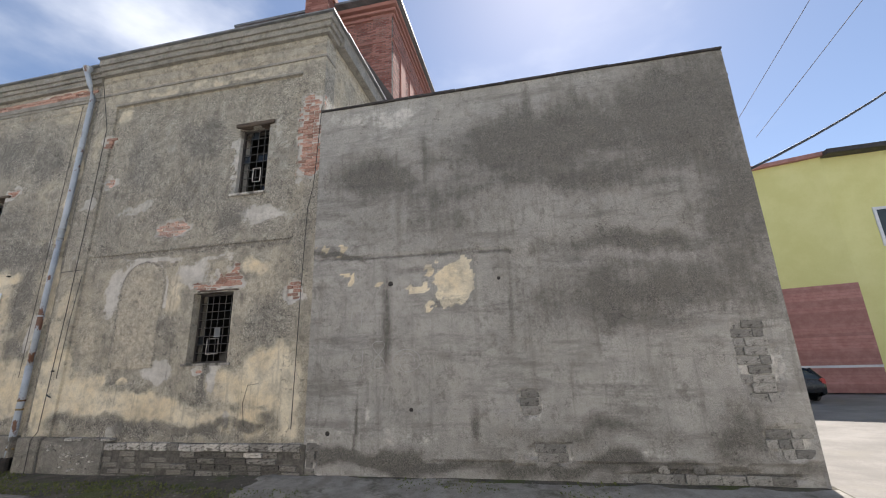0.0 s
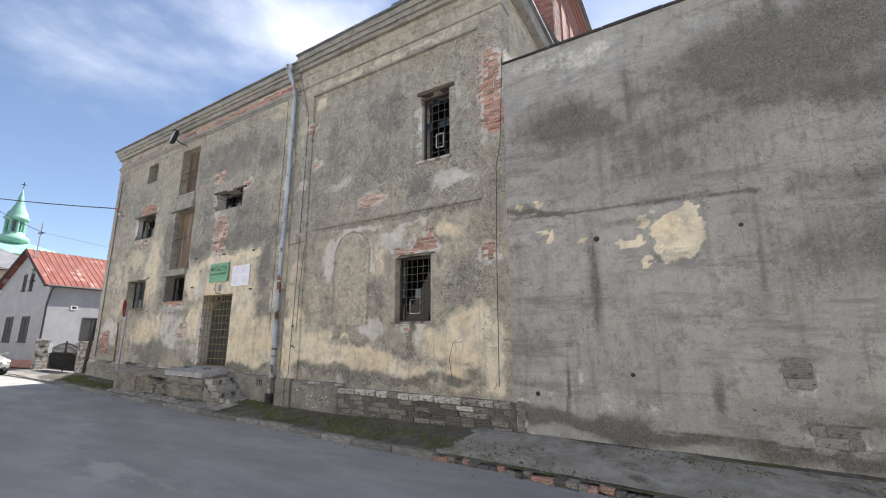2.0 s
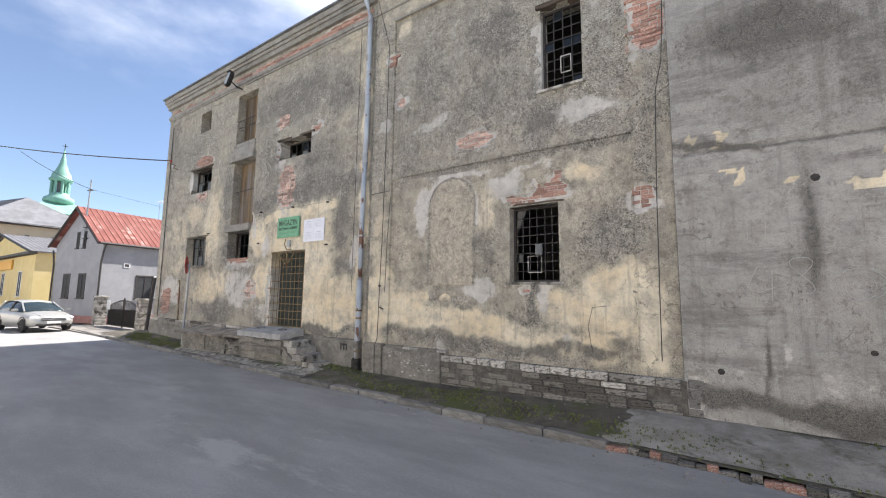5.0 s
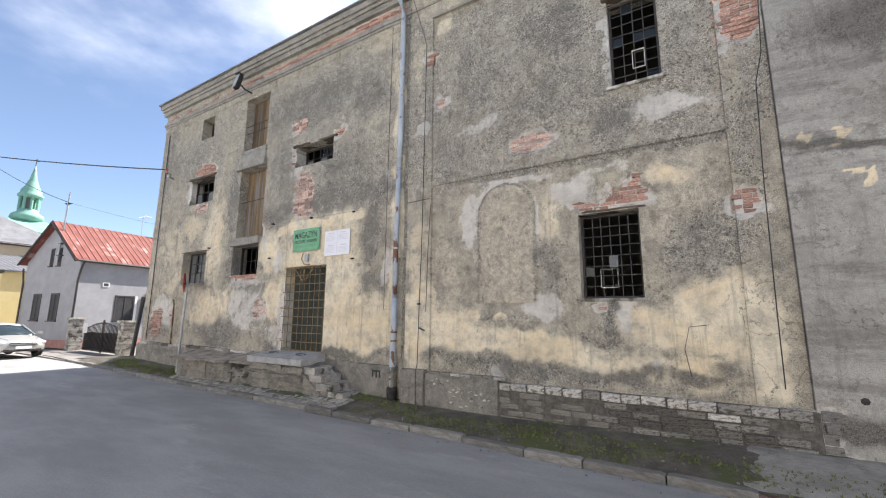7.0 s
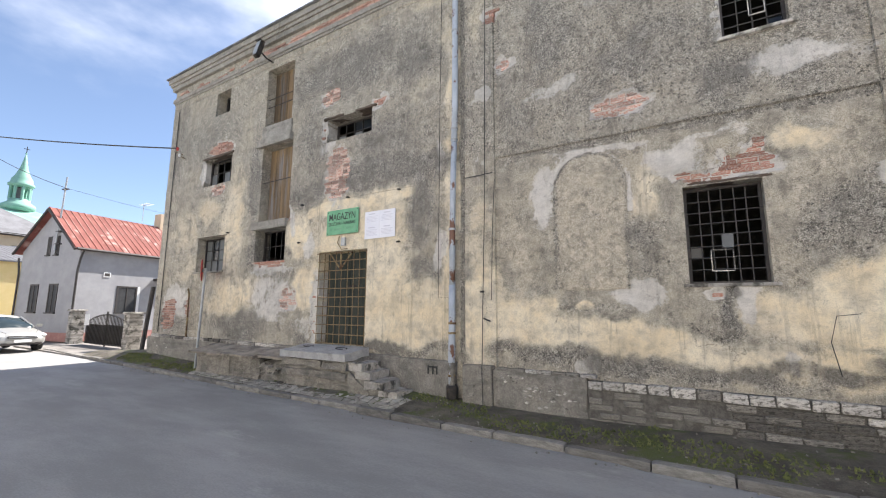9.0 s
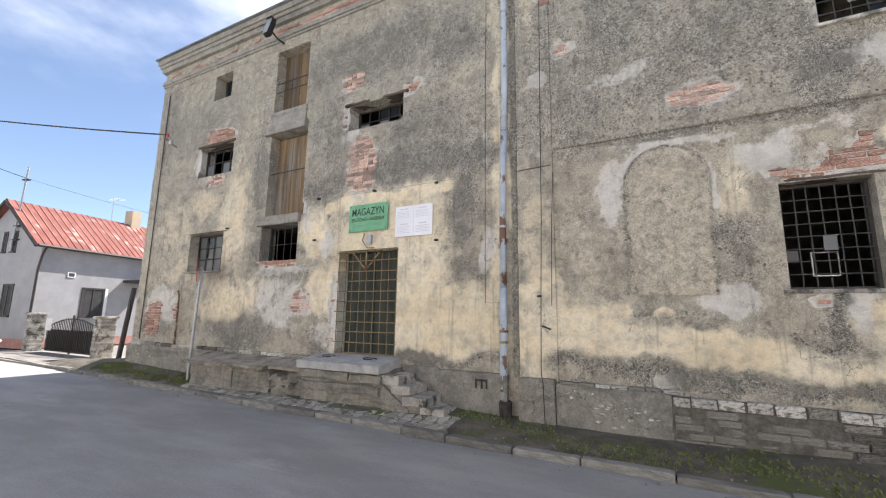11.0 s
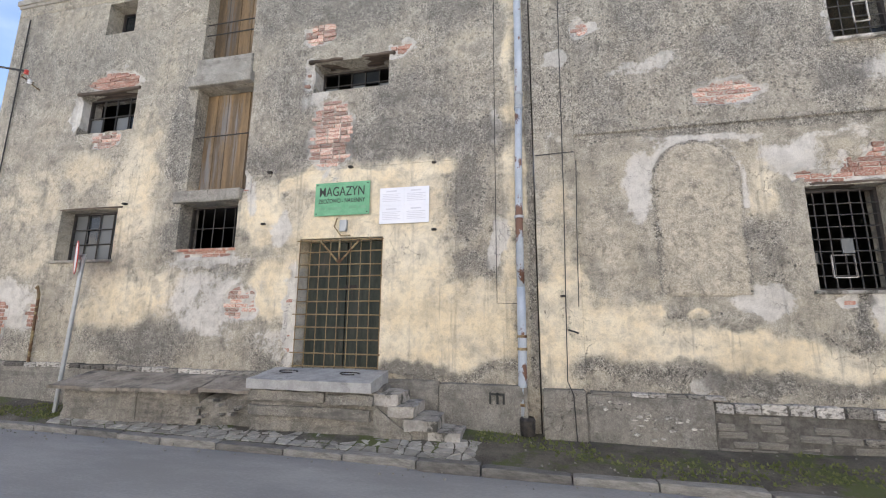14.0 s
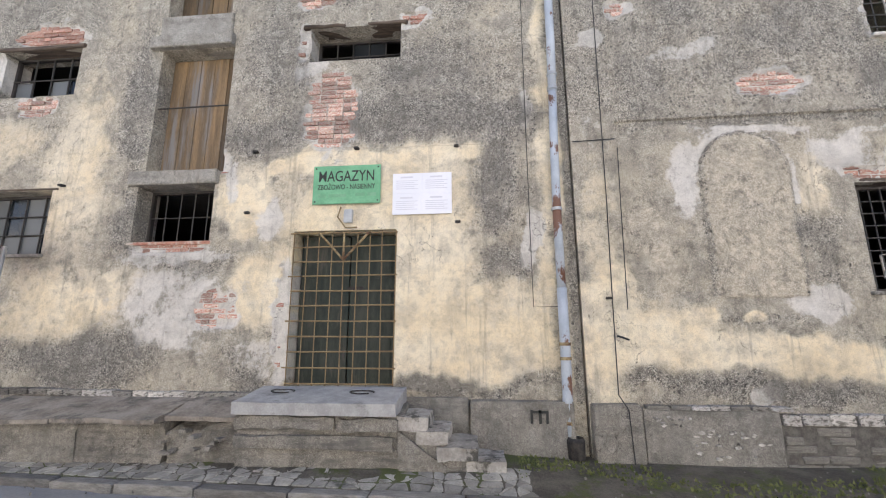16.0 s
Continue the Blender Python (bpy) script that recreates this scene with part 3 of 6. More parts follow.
W2_TAN = [(4.3, 2.9, 0.42, 0.7, 0.7), (8.5, 3.3, 0.65, 0.55, 0.5), (6.4, 3.0, 0.3, 0.6, 0.5), (4.6, 5.2, 0.8, 0.5, 0.45), (6.9, 4.95, 0.5, 0.2, 0.4)]
W3_DARK = [(10.9, 5.75, 0.85, 0.38, 0.72), (14.3, 6.1, 1.6, 0.6, 0.72), (16.6, 6.2, 0.95, 1.0, 0.66), (15.8, 3.1, 1.9, 0.42, 0.55), (15.7, 3.85, 1.5, 0.16, 0.5), (14.5, 0.9, 1.1, 0.16, 0.5),
           (11.4, 0.36, 2.3, 0.12, 0.9), (16.6, 0.95, 0.4, 0.4, 0.65), (15.0, 0.35, 2.6, 0.14, 0.8), (13.25, 6.0, 0.22, 0.25, 0.95), (12.3, 4.8, 1.5, 0.4, 0.3), (10.2, 4.08, 0.8, 0.06, 0.7), (17.2, 5.0, 0.4, 1.6, 0.5), (13.6, 5.3, 3.2, 0.35, 0.4)]
W3_RUNS = [(11.22, 2.9, 0.09, 0.9, 0.6), (12.78, 1.0, 0.07, 0.3, 0.6), (13.5, 3.0, 0.05, 0.7, 0.4), (10.66, 1.0, 0.03, 0.42, 0.8), (12.0, 5.9, 0.1, 0.7, 0.4), (14.1, 6.6, 0.1, 0.5, 0.5), (15.2, 5.4, 0.08, 0.6, 0.4)]
W3_WHITE = [(11.2, 0.85, 1.6, 0.3, 0.42), (11.0, 7.1, 1.5, 0.28, 0.5), (14.85, 6.65, 0.07, 0.5, 0.62), (15.62, 6.65, 0.09, 0.5, 0.7), (10.75, 1.15, 0.07, 0.3, 0.6), (12.3, 6.9, 0.5, 0.2, 0.4), (15.2, 0.62, 0.5, 0.1, 0.5), (16.7, 0.72, 0.3, 0.12, 0.6), (10.9, 6.6, 0.6, 0.25, 0.4)]
W3_YELLOW = [(12.5, 3.42, 0.34, 0.38, 1.0), (11.82, 3.38, 0.25, 0.07, 1.0), (12.0, 3.72, 0.12, 0.16, 1.0), (12.0, 3.05, 0.07, 0.13, 1.0), (12.65, 3.75, 0.3, 0.09, 0.9), (10.42, 3.7, 0.16, 0.06, 0.9), (10.55, 3.6, 0.05, 0.08, 1.0), (9.85, 4.32, 0.07, 0.09, 1.0), (10.25, 4.15, 0.08, 0.1, 0.9), (11.0, 3.5, 0.04, 0.07, 0.9), (15.95, 3.9, 0.12, 0.05, 0.7)]

# patches of lost plaster: centre x, z, half width, half height
W1_BARE = [(-0.32, 5.05, 0.42, 0.62), (-5.4, 6.72, 0.62, 0.22), (-5.4, 5.38, 0.35, 0.18), (-0.62, 7.12, 0.32, 0.22), (-7.6, 1.6, 0.42, 0.5), (-1.85, 2.0, 0.33, 0.28), (-0.8, 6.25, 0.1, 0.3), (-2.0, 4.2, 0.14, 0.16), (-2.7, 2.93, 0.55, 0.08),
           (2.0, 9.35, 0.75, 0.13), (-6.25, 6.05, 0.12, 0.35), (0.95, 6.6, 0.16, 0.1), (-6.55, 1.75, 0.18, 0.25), (-0.86, 1.8, 0.1, 0.9)]
W2_BARE = [(6.05, 5.12, 0.46, 0.17), (4.02, 6.52, 0.13, 0.13), (7.4, 3.73, 0.62, 0.09), (7.68, 3.9, 0.33, 0.13), (7.79, 4.1, 0.12, 0.13), (9.26, 3.53, 0.16, 0.21), (9.38, 7.0, 0.29, 1.05), (9.36, 6.2, 0.18, 0.25), (3.78, 7.62, 0.12, 0.16), (7.25, 2.0, 0.08, 0.04), (7.55, 6.6, 0.06, 0.75)]
W3_BARE = [(17.1, 1.95, 0.3, 0.62), (17.3, 0.78, 0.32, 0.22), (13.9, 0.62, 0.36, 0.14), (13.68, 1.35, 0.17, 0.17), (9.75, 0.5, 0.2, 0.3), (16.2, 0.3, 1.2, 0.09)]

W1_HOLES = [(-6.2, -4.8, 2.87, 3.9), (-6.2, -4.75, 5.57, 6.45), (-5.85, -5.1, 7.88, 8.65), (-3.33, -2.08, 3.02, 3.9), (-3.25, -2.0, 4.12, 6.27), (-3.25, -2.12, 6.9, 8.65), (-0.72, 0.75, 5.9, 6.5), (-0.77, 0.74, 0.95, 3.12)]
W2_HOLES = [(6.88, 7.84, 2.16, 3.6), (7.55, 8.33, 5.78, 7.45)]
Y1, Y2, Y3 = 0.02, -0.03, -0.11


def lumps(x, z, k=1.0):
    return k * (0.03 * (fbm(x * 0.6, z * 0.6, 3) - 0.5) + 0.016 * (fbm(x * 4, z * 4, 3) - 0.5))


def bare(x, z, rows):
    return blobs(x, z, [(*r, 1.0) for r in rows], 0.09, 0.12, 3.0, 4.5)


def relief_1(x, z):
    d = lumps(x, z) + 0.045 * bare(x, z, W1_BARE)
    d += np.where(np.abs(x + 8.08) < 0.012, 0.02, 0) + np.where((z < 4.37) & (z > 0.9) & (x > -1.9) & (x < 2.0), -0.015, 0)   # newer render round the door
    d += np.where(np.abs(z - 8.72) < 0.02, 0.025, 0)
    return d


def relief_2(x, z):
    d = lumps(x, z) + 0.045 * bare(x, z, W2_BARE)
    d += np.where((x > 3.86) & (x < 9.1) & (z < 8.62), 0.05, 0.0)                   # sunk panel between the pilasters
    d += np.where((x > 3.86) & (x < 9.1) & (z > 4.62) & (z < 4.78), -0.035, 0.0)    # string course
    arch = (np.abs(x - 5.53) < 0.56) & (z > 2.12) & (z < 3.82 + np.sqrt(np.clip(0.56 ** 2 - (x - 5.53) ** 2, 0, 1)))
    d += np.where(arch, -0.018, 0)
    d += np.where((np.abs(z - 9.12) < 0.016) | (np.abs(z - 9.42) < 0.016), 0.03, 0)
    return d


def relief_3(x, z):
    d = lumps(x, z, 1.3) + 0.05 * bare(x, z, W3_BARE)
    d += np.where((z < 1.26) & (x > 9.7) & (x < 13.4), -0.012, 0)
    d += np.where((z < 0.42 + 0.12 * fbm(x * 2, z, 3)) & (x > 12), 0.03, 0)
    d += np.where((np.abs(z - 4.05 + 0.03 * (x - 10) - 0.05 * fbm(x * 3, x * 0, 3)) < 0.03) & (x < 13.6), 0.02, 0)
    return d


def patchy(x, z):
    return 0.45 + 1.05 * fbm(x * 2.6, z * 2.2, 5)


def rim_of(x, z, rows):
    """Ragged lime edge round lost plaster."""
    return 0.95 * blobs(x, z, [(a, b, c + 0.06, d + 0.05, 1) for a, b, c, d in rows], 0.2, 0.3, 2.4, 4.5)


def coat(x, z, rows):
    return 1.1 * blobs(x, z, rows, 0.32, 0.5, 2.6, 2.0) - 0.06


def paint_1(x, z):
    # The last term paints the shaded recess beside the rain pipe as dark.
    dark = 1.1 * patchy(x, z) * blobs(x, z, W1_DARK, 0.3, 0.45, 2.0, 1.9) + 0.02 + 0.14 * (z > 4.4) + 0.55 * (x > 3.09) * (z > 0.8)
    return coat(x, z, W1_YELLOW) * np.where(x < -3.7, 0.72, 1.0) + 0.06 * (x < -1.8) * (z < 6.0), dark, np.maximum(blobs(x, z, W1_WHITE, 0.25, 0.4, 2.5, 2.2), rim_of(x, z, W1_BARE)), 0.35 * np.clip((-3.8 - x) / 1.5, 0, 1)


def paint_2(x, z):
    arch = (np.abs(x - 5.53) < 0.56) & (z > 2.12) & (z < 3.82 + np.sqrt(np.clip(0.56 ** 2 - (x - 5.53) ** 2, 0, 1)))
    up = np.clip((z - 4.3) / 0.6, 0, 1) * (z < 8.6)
    edge = np.where(z > 3.82, np.sqrt((x - 5.53) ** 2 + (z - 3.82) ** 2) - 0.56, np.abs(x - 5.53) - 0.56)
    rim = np.exp(-((edge - 0.06) / 0.06) ** 2) * (z > 3.3) * (0.1 + 1.1 * fbm(x * 2.4 + 9, z * 2.4, 4))
    scar = np.exp(-(edge / 0.03) ** 2) * (z > 2.12) * (0.3 + 0.5 * fbm(x * 3, z * 3, 3))
    # Shade below the string course, painted as a dark band along its length.
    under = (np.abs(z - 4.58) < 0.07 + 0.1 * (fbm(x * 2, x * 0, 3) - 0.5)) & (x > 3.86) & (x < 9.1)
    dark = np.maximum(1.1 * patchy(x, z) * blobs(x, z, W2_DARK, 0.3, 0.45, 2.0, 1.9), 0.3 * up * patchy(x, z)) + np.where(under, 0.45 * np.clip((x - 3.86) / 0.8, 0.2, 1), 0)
    white = np.maximum(np.maximum(blobs(x, z, W2_WHITE, 0.25, 0.4, 2.5, 2.2), rim) * ~arch, rim_of(x, z, W2_BARE))
    return (coat(x, z, W2_YELLOW) + 0.25 * np.clip((2.3 - z) / 0.6, 0, 1)) * ~arch, dark * np.where(arch, 0.3, 1.0) + scar, white, np.maximum(arch * 1.0, blobs(x, z, W2_TAN))


def paint_3(x, z):
    # Ledge's shade line is painted dark; seam darkens the lower render edge.
    ledge = np.exp(-((z - 4.02 + 0.03 * (x - 10) - 0.06 * fbm(x * 3, x * 0, 3)) / 0.03) ** 2) * (x < 13.6) * (0.2 + 1.3 * fbm(x * 2.5, x * 0 + 3, 3))
    seam = np.exp(-((z - 1.27) / 0.015) ** 2) * (x < 13.4) * 0.6 * fbm(x * 1.5, x * 0 + 7, 3)
    return blobs(x, z, W3_YELLOW, 0.2, 0.12, 2.6, 6.0) * 1.3 - 0.2, 1.3 * (0.7 + 0.6 * fbm(x * 1.6, z * 1.6, 4)) * np.maximum(blobs(x, z, W3_DARK, 0.4, 0.75, 2.0, 1.2), blobs(x, z, W3_RUNS, 0.05, 0.7, 2.0, 2.0)) + 0.12 * np.clip((z - 3.2) / 1.5, 0, 1) + 0.16 * np.clip((x - 12.5) / 2.0, 0, 1) * np.clip((z - 1.6) / 1.0, 0, 1) + 0.75 * ledge + 0.6 * seam, np.maximum(blobs(x, z, W3_WHITE, 0.25, 0.5) * 0.9, 0.5 * rim_of(x, z, W3_BARE)), np.zeros_like(x)


wall_1 = tagged(wall("wall_1", M_PLAST, -8.5, 3.22, 0.1, 9.45, Y1, W1_HOLES, relief_1, paint_1, edges_z=(8.7, 8.74, 4.36, 4.38), edges_x=(-8.09, -8.07)), "stained ochre plaster wall of the old granary", kind="structure")
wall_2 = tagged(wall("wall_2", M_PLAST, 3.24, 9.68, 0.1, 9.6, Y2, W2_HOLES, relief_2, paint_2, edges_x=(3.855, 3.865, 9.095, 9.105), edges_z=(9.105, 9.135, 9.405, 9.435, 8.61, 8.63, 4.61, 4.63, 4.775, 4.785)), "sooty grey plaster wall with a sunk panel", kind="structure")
wall_3 = tagged(wall("wall_3", M_CEM, 9.69, 17.66, 0.05, 7.42, Y3, [], relief_3, paint_3), "blank grey cement wall with dark stains", kind="structure")

# the rest of the granary's shell, closed so that the rooms stay dark
shell = tagged(finish("wall_4", box_bm(-8.5, -8.1, 0.48, 11.0, 0.0, 9.5), M_PLINTH), "plain end wall of the granary", kind="structure")
tagged(finish("wall_5", box_bm(-8.5, 17.66, 11.0, 11.4, 0.0, 7.4), M_PLINTH), "plain back wall of the granary", kind="structure")
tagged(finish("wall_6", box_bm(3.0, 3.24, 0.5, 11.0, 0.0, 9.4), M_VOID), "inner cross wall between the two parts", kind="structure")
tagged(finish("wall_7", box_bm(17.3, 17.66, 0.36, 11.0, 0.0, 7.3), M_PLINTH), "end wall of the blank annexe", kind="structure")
tagged(finish("floor", box_bm(-8.1, 17.3, 0.5, 11.0, 0.2, 0.6), M_VOID), "floor inside, near black for the unlit room", kind="structure")
tagged(finish("ceiling", box_bm(-8.1, 9.3, 0.5, 11.0, 9.2, 9.4), M_VOID), "ceiling inside, near black for the unlit room", kind="structure")
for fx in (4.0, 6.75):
    tagged(finish("floor_inner", box_bm(-8.1, 3.0, 0.5, 11.0, fx - 0.1, fx + 0.1), M_VOID), "storey floor inside, near black for the unlit room", kind="structure")


def paint_side(x, z):
    return 0.5 * np.ones_like(x), 0.1 + 0.2 * vnoise(x * 2, z * 2), np.zeros_like(x), np.zeros_like(x)


def relief_side(x, z):
    row = np.mod(z, 0.32)
    return lumps(x, z, 1.5) + np.where(row < 0.03, 0.03, 0.0) + 0.08 * blobs(x, z, [(0.9, 8.1, 0.22, 0.25, 1), (2.2, 8.6, 0.3, 0.1, 1)], 0.1, 0.15)


side = wall("wall_8", M_PLAST, 0.0, 11.0, 7.0, 9.6, 0.0, [], relief_side, paint_side, depth=0.3, step=0.1)
side.matrix_basis = pose(9.68, 0.42, 0, 0, 0, 90)
tagged(side, "pale coursed side wall above the annexe roof", kind="structure")


def cornice(name, x0, x1, y, top, steps, label, material, brick_bed=None):
    """A moulded cornice: courses that step out, with a sheet-metal edge."""
    ob = thing(name, label, "cornice")
    z = steps[0][0]
    for z0, z1, out in steps:
        bm = box_bm(x0 - (out if x0 < 0 else 0), x1 + (out if x1 > 9 else 0), y - out, y + 0.44, z0, z1, cuts=0)
        bmesh.ops.subdivide_edges(bm, edges=[e for e in bm.edges if abs(e.verts[0].co.x - e.verts[1].co.x) > 1], cuts=int((x1 - x0) / 0.25))
        for v in bm.verts:
            v.co.y += 0.012 * noise.noise(v.co * 2.2)
            v.co.z += 0.008 * noise.noise(v.co * 1.7)
        part("course", bm, material, ob)
    out = steps[-1][2] + 0.07
    part("metal_edge", box_bm(x0 - (out if x0 < 0 else 0), x1 + (out if x1 > 9 else 0), y - out, y + 0.5, top - 0.05, top, 0.008), M_ZINC, ob, "grey sheet-metal roof edge")
    return ob


c1 = cornice("cornice", -8.5, 3.22, Y1, 9.91, [(8.95, 9.02, 0.03), (9.02, 9.14, 0.06), (9.453, 9.6, 0.1), (9.6, 9.7, 0.15), (9.7, 9.86, 0.2)], "weathered moulded cornice with a metal edge", M_CONC)
c2 = cornice("cornice", 3.24, 9.68, Y2, 10.07, [(9.0, 9.05, 0.03), (9.603, 9.72, 0.1), (9.72, 9.86, 0.16), (9.86, 10.02, 0.21)], "grey moulded cornice with a metal edge", M_CONC)
part("panel_ledge", box_bm(3.84, 9.12, Y2 - 0.035, Y2 + 0.02, 8.62, 8.68, 0.006), M_CONC, c2)
bm = box_bm(9.68, 9.68 + 0.21, 0.43, 10.9, 9.6, 10.02, 0.01)
part("course", bm, M_CONC, c2)
part("metal_edge", box_bm(9.68, 9.98, 0.47, 10.95, 10.02, 10.07, 0.008), M_ZINC, c2, "grey sheet-metal roof edge")
# roofs
bm = bmesh.new()
for x0, x1, z in ((-8.6, 3.2, 9.87), (3.2, 9.9, 10.03)):
    a = [bm.verts.new(p) for p in ((x0, 0.3, z), (x1, 0.3, z), (x1, 5.5, z + 1.0), (x0, 5.5, z + 1.0), (x0, 11.2, z), (x1, 11.2, z))]
    bm.faces.new(a[:4]), bm.faces.new((a[3], a[2], a[5], a[4]))
tagged(finish("roof", bm, M_GREYROOF), "low grey felt roof of the granary", kind="structure")
bm = box_bm(9.7, 17.6, 0.34, 11.2, 7.18, 7.3)
tagged(finish("roof_annexe", bm, M_GREYROOF), "flat felt roof of the annexe", kind="structure")
coping = thing("wall_coping", "thin dark felt coping on the blank wall", "coping")
for i in range(8):
    x = 9.7 + i
    part("coping_strip", box_bm(x, min(x + 0.995, 17.66), Y3 - 0.05, Y3 + 0.47, 7.42, 7.46 + 0.006 * (i % 3), 0.008), M_DARK, coping)
gutter_end = thing("gutter", "broken gutter end at the roof of the annexe", "gutter")
part("trough", box_bm(17.663, 17.95, 0.4, 0.55, 7.2, 7.27, 0.01), M_ZINC, gutter_end)
part("trough", box_bm(17.663, 17.85, 0.35, 0.5, 7.33, 7.36, 0.01), M_ZINC, gutter_end)
part("hanging_wire", tube_bm([(17.75, 0.45, 7.2), (17.78, 0.42, 6.8), (17.72, 0.4, 6.5)], 0.012, 6), M_CABLE, gutter_end)

# unseen pale wall and ground strip, added to bounce sunlight onto the granary
tagged(finish("bounce_wall", box_bm(-70, 50, -15.5, -15.0, -0.1, 7.5), M_BOUNCE), "added unseen pale wall that bounces sunlight onto the granary", kind="structure")
tagged(finish("bounce_strip", box_bm(-70, 50, -15.0, -11.2, -0.1, 0.08, 0.02), M_GROUND), "added unseen pale strip that bounces sunlight back", kind="structure")

# tall red brick block behind
tower = thing("brick_tower", "tall red brick block with a stepped brick cornice", "building")
TX0, TX1, TY0, TY1, TZ = 3.4, 9.65, 4.8, 10.3, 15.5


def brick_sheet(name, origin, along, length, z0, z1, parent, pitch=0.075):
    """Far masonry: courses of bricks in one mesh, seen from well below."""
    bm = bmesh.new()
    along = Vector(along)
    out = Vector((along.y, -along.x, 0))
    rows = int((z1 - z0) / pitch)
    for r in range(rows):
        s = -0.13 * (r % 2)
        while s < length:
            a, b = max(s, 0), min(s + 0.25, length)
            if b - a > 0.05:
                d = 0.012 + 0.01 * random.random()
                p = Vector(origin) + along * a
                q = Vector(origin) + along * b
                z = z0 + r * pitch
                v = [bm.verts.new((c.x, c.y, zz)) for c, zz in ((p + out * d, z), (q + out * d, z), (q + out * d, z + pitch - 0.012), (p + out * d, z + pitch - 0.012), (p, z + pitch), (q, z + pitch))]
                bm.faces.new(v[:4])
                bm.verts.remove(v[4]), bm.verts.remove(v[5])
            s += 0.262
    ob = part(name, bm, M_FARBRICK, parent)
    return tagged(ob, kind="stuff")


m = Mat("tower_brick", 0.92)
isl = m.n.new("ShaderNodeNewGeometry").outputs["Random Per Island"]
col = m.mix(isl, (0.22, 0.085, 0.066), (0.46, 0.23, 0.185))
M_FARBRICK = m.done(m.mix(m.step(m.noise(1.2, 8), 0.5, 0.7, 0, 0.5), col, (0.22, 0.14, 0.12)), m.noise(40), 0.4)
part("core", box_bm(TX0, TX1, TY0, TY1, 9.9, TZ), M_GREYBRICK, tower)
brick_sheet("brickwork", (7.2, TY0, 0), (1, 0, 0), TX1 - 7.2, 10.0, TZ, tower)
brick_sheet("brickwork", (TX1, TY0, 0), (0, 1, 0), TY1 - TY0, 10.0, TZ, tower)
for k, (z, o) in enumerate(((13.7, 0.05), (14.8, 0.08), (15.02, 0.14), (15.25, 0.2))):
    part("brick_course", box_bm(TX0 - o, TX1 + o, TY0 - o, TY1 + o, z, z + 0.12 + 0.05 * (k == 3), 0.01), M_FARBRICK, tower)
brick_sheet("pilaster", (TX1 - 0.75, TY0 - 0.1, 0), (1, 0, 0), 0.75, 10.0, 14.8, tower)
for s in (5.7, 6.9, 8.1, 9.3):
    part("blind_window", box_bm(TX1 - 0.02, TX1 + 0.05, s, s + 0.6, 11.8, 13.9, 0.01), M_FARBRICK, tower)
part("roof_plate", box_bm(TX0 - 0.4, TX1 + 0.35, TY0 - 0.4, TY1 + 0.4, TZ, TZ + 0.1), M_ZINC, tower)
part("pilaster_core", box_bm(TX1 - 0.75, TX1, TY0 - 0.1, TY0, 10.0, 14.8), M_GREYBRICK, tower)
chim = thing("chimney", "red brick chimney above the roof edge", "chimney")
part("stack", box_bm(6.5, 7.4, 3.9, 4.6, 9.9, 15.6, 0.01), M_FARBRICK, chim)
brick_sheet("brickwork", (6.5, 3.9, 0), (1, 0, 0), 0.9, 10.0, 15.6, chim)
brick_sheet("brickwork", (7.4, 3.9, 0), (0, 1, 0), 0.7, 10.0, 15.6, chim)
part("cap", box_bm(6.42, 7.48, 3.82, 4.68, 15.6, 15.85, 0.01), M_FARBRICK, chim)

# ---------------------------------------------------------------- openings
M_BARS = grainy("grey_window_iron", (0.045, 0.042, 0.04), (0.105, 0.098, 0.09), 12, 80, 0.65, 0.3, metal=0.3)


def grid_window(name, x0, x1, z0, z1, y, cols, rows, label, bar_mat, bar_r, pane_mat, bars_y=None, broken=0.0, frame_w=0.04):
    """A window with frame, panes one by one and glazing or prison bars."""
    ob = tagged(thing(name, label, "window"), kind="structure")
    for a in ((x0, x0 + frame_w, z0, z1), (x1 - frame_w, x1, z0, z1), (x0 + frame_w, x1 - frame_w, z0, z0 + frame_w), (x0 + frame_w, x1 - frame_w, z1 - frame_w, z1)):
        part("window_frame", box_bm(a[0], a[1], y - 0.03, y + 0.04, a[2], a[3], 0.004), M_DARK, ob)
    xs = [x0 + frame_w + (x1 - x0 - 2 * frame_w) * i / cols for i in range(cols + 1)]
    zs = [z0 + frame_w + (z1 - z0 - 2 * frame_w) * i / rows for i in range(rows + 1)]
    for i in range(1, cols):
        bar("bar", (xs[i], y - 0.02, z0), (xs[i] + random.uniform(-0.01, 0.01), y - 0.02, z1), bar_r, bar_mat, ob)
    for k in range(1, rows):
        bar("bar", (x0, y - 0.028, zs[k]), (x1, y - 0.028, zs[k] + random.uniform(-0.01, 0.01)), bar_r, bar_mat, ob)
    for i in range(cols):
        for k in range(rows):
            if random.random() > broken:
                part("pane", box_bm(xs[i] + 0.006, xs[i + 1] - 0.006, y + 0.005, y + 0.011, zs[k] + 0.006, zs[k + 1] - 0.006), pane_mat if random.random() < 0.75 else M_GLASS, ob)
    return ob


def sill(x0, x1, y, z, material, label, out=0.05):
    ob = thing("window_sill", label, "sill")
    part("slab", box_bm(x0, x1, y - out, y + 0.28, z - 0.05, z, 0.008, 0.004), material, ob)
    return ob


def lintel(x0, x1, y, z, h, material, label, out=0.02, rough=0.01):
    ob = thing("lintel", label, "lintel")
    part("beam", box_bm(x0, x1, y - out, y + 0.3, z, z + h, 0.012, rough, 3), material, ob)
    return ob


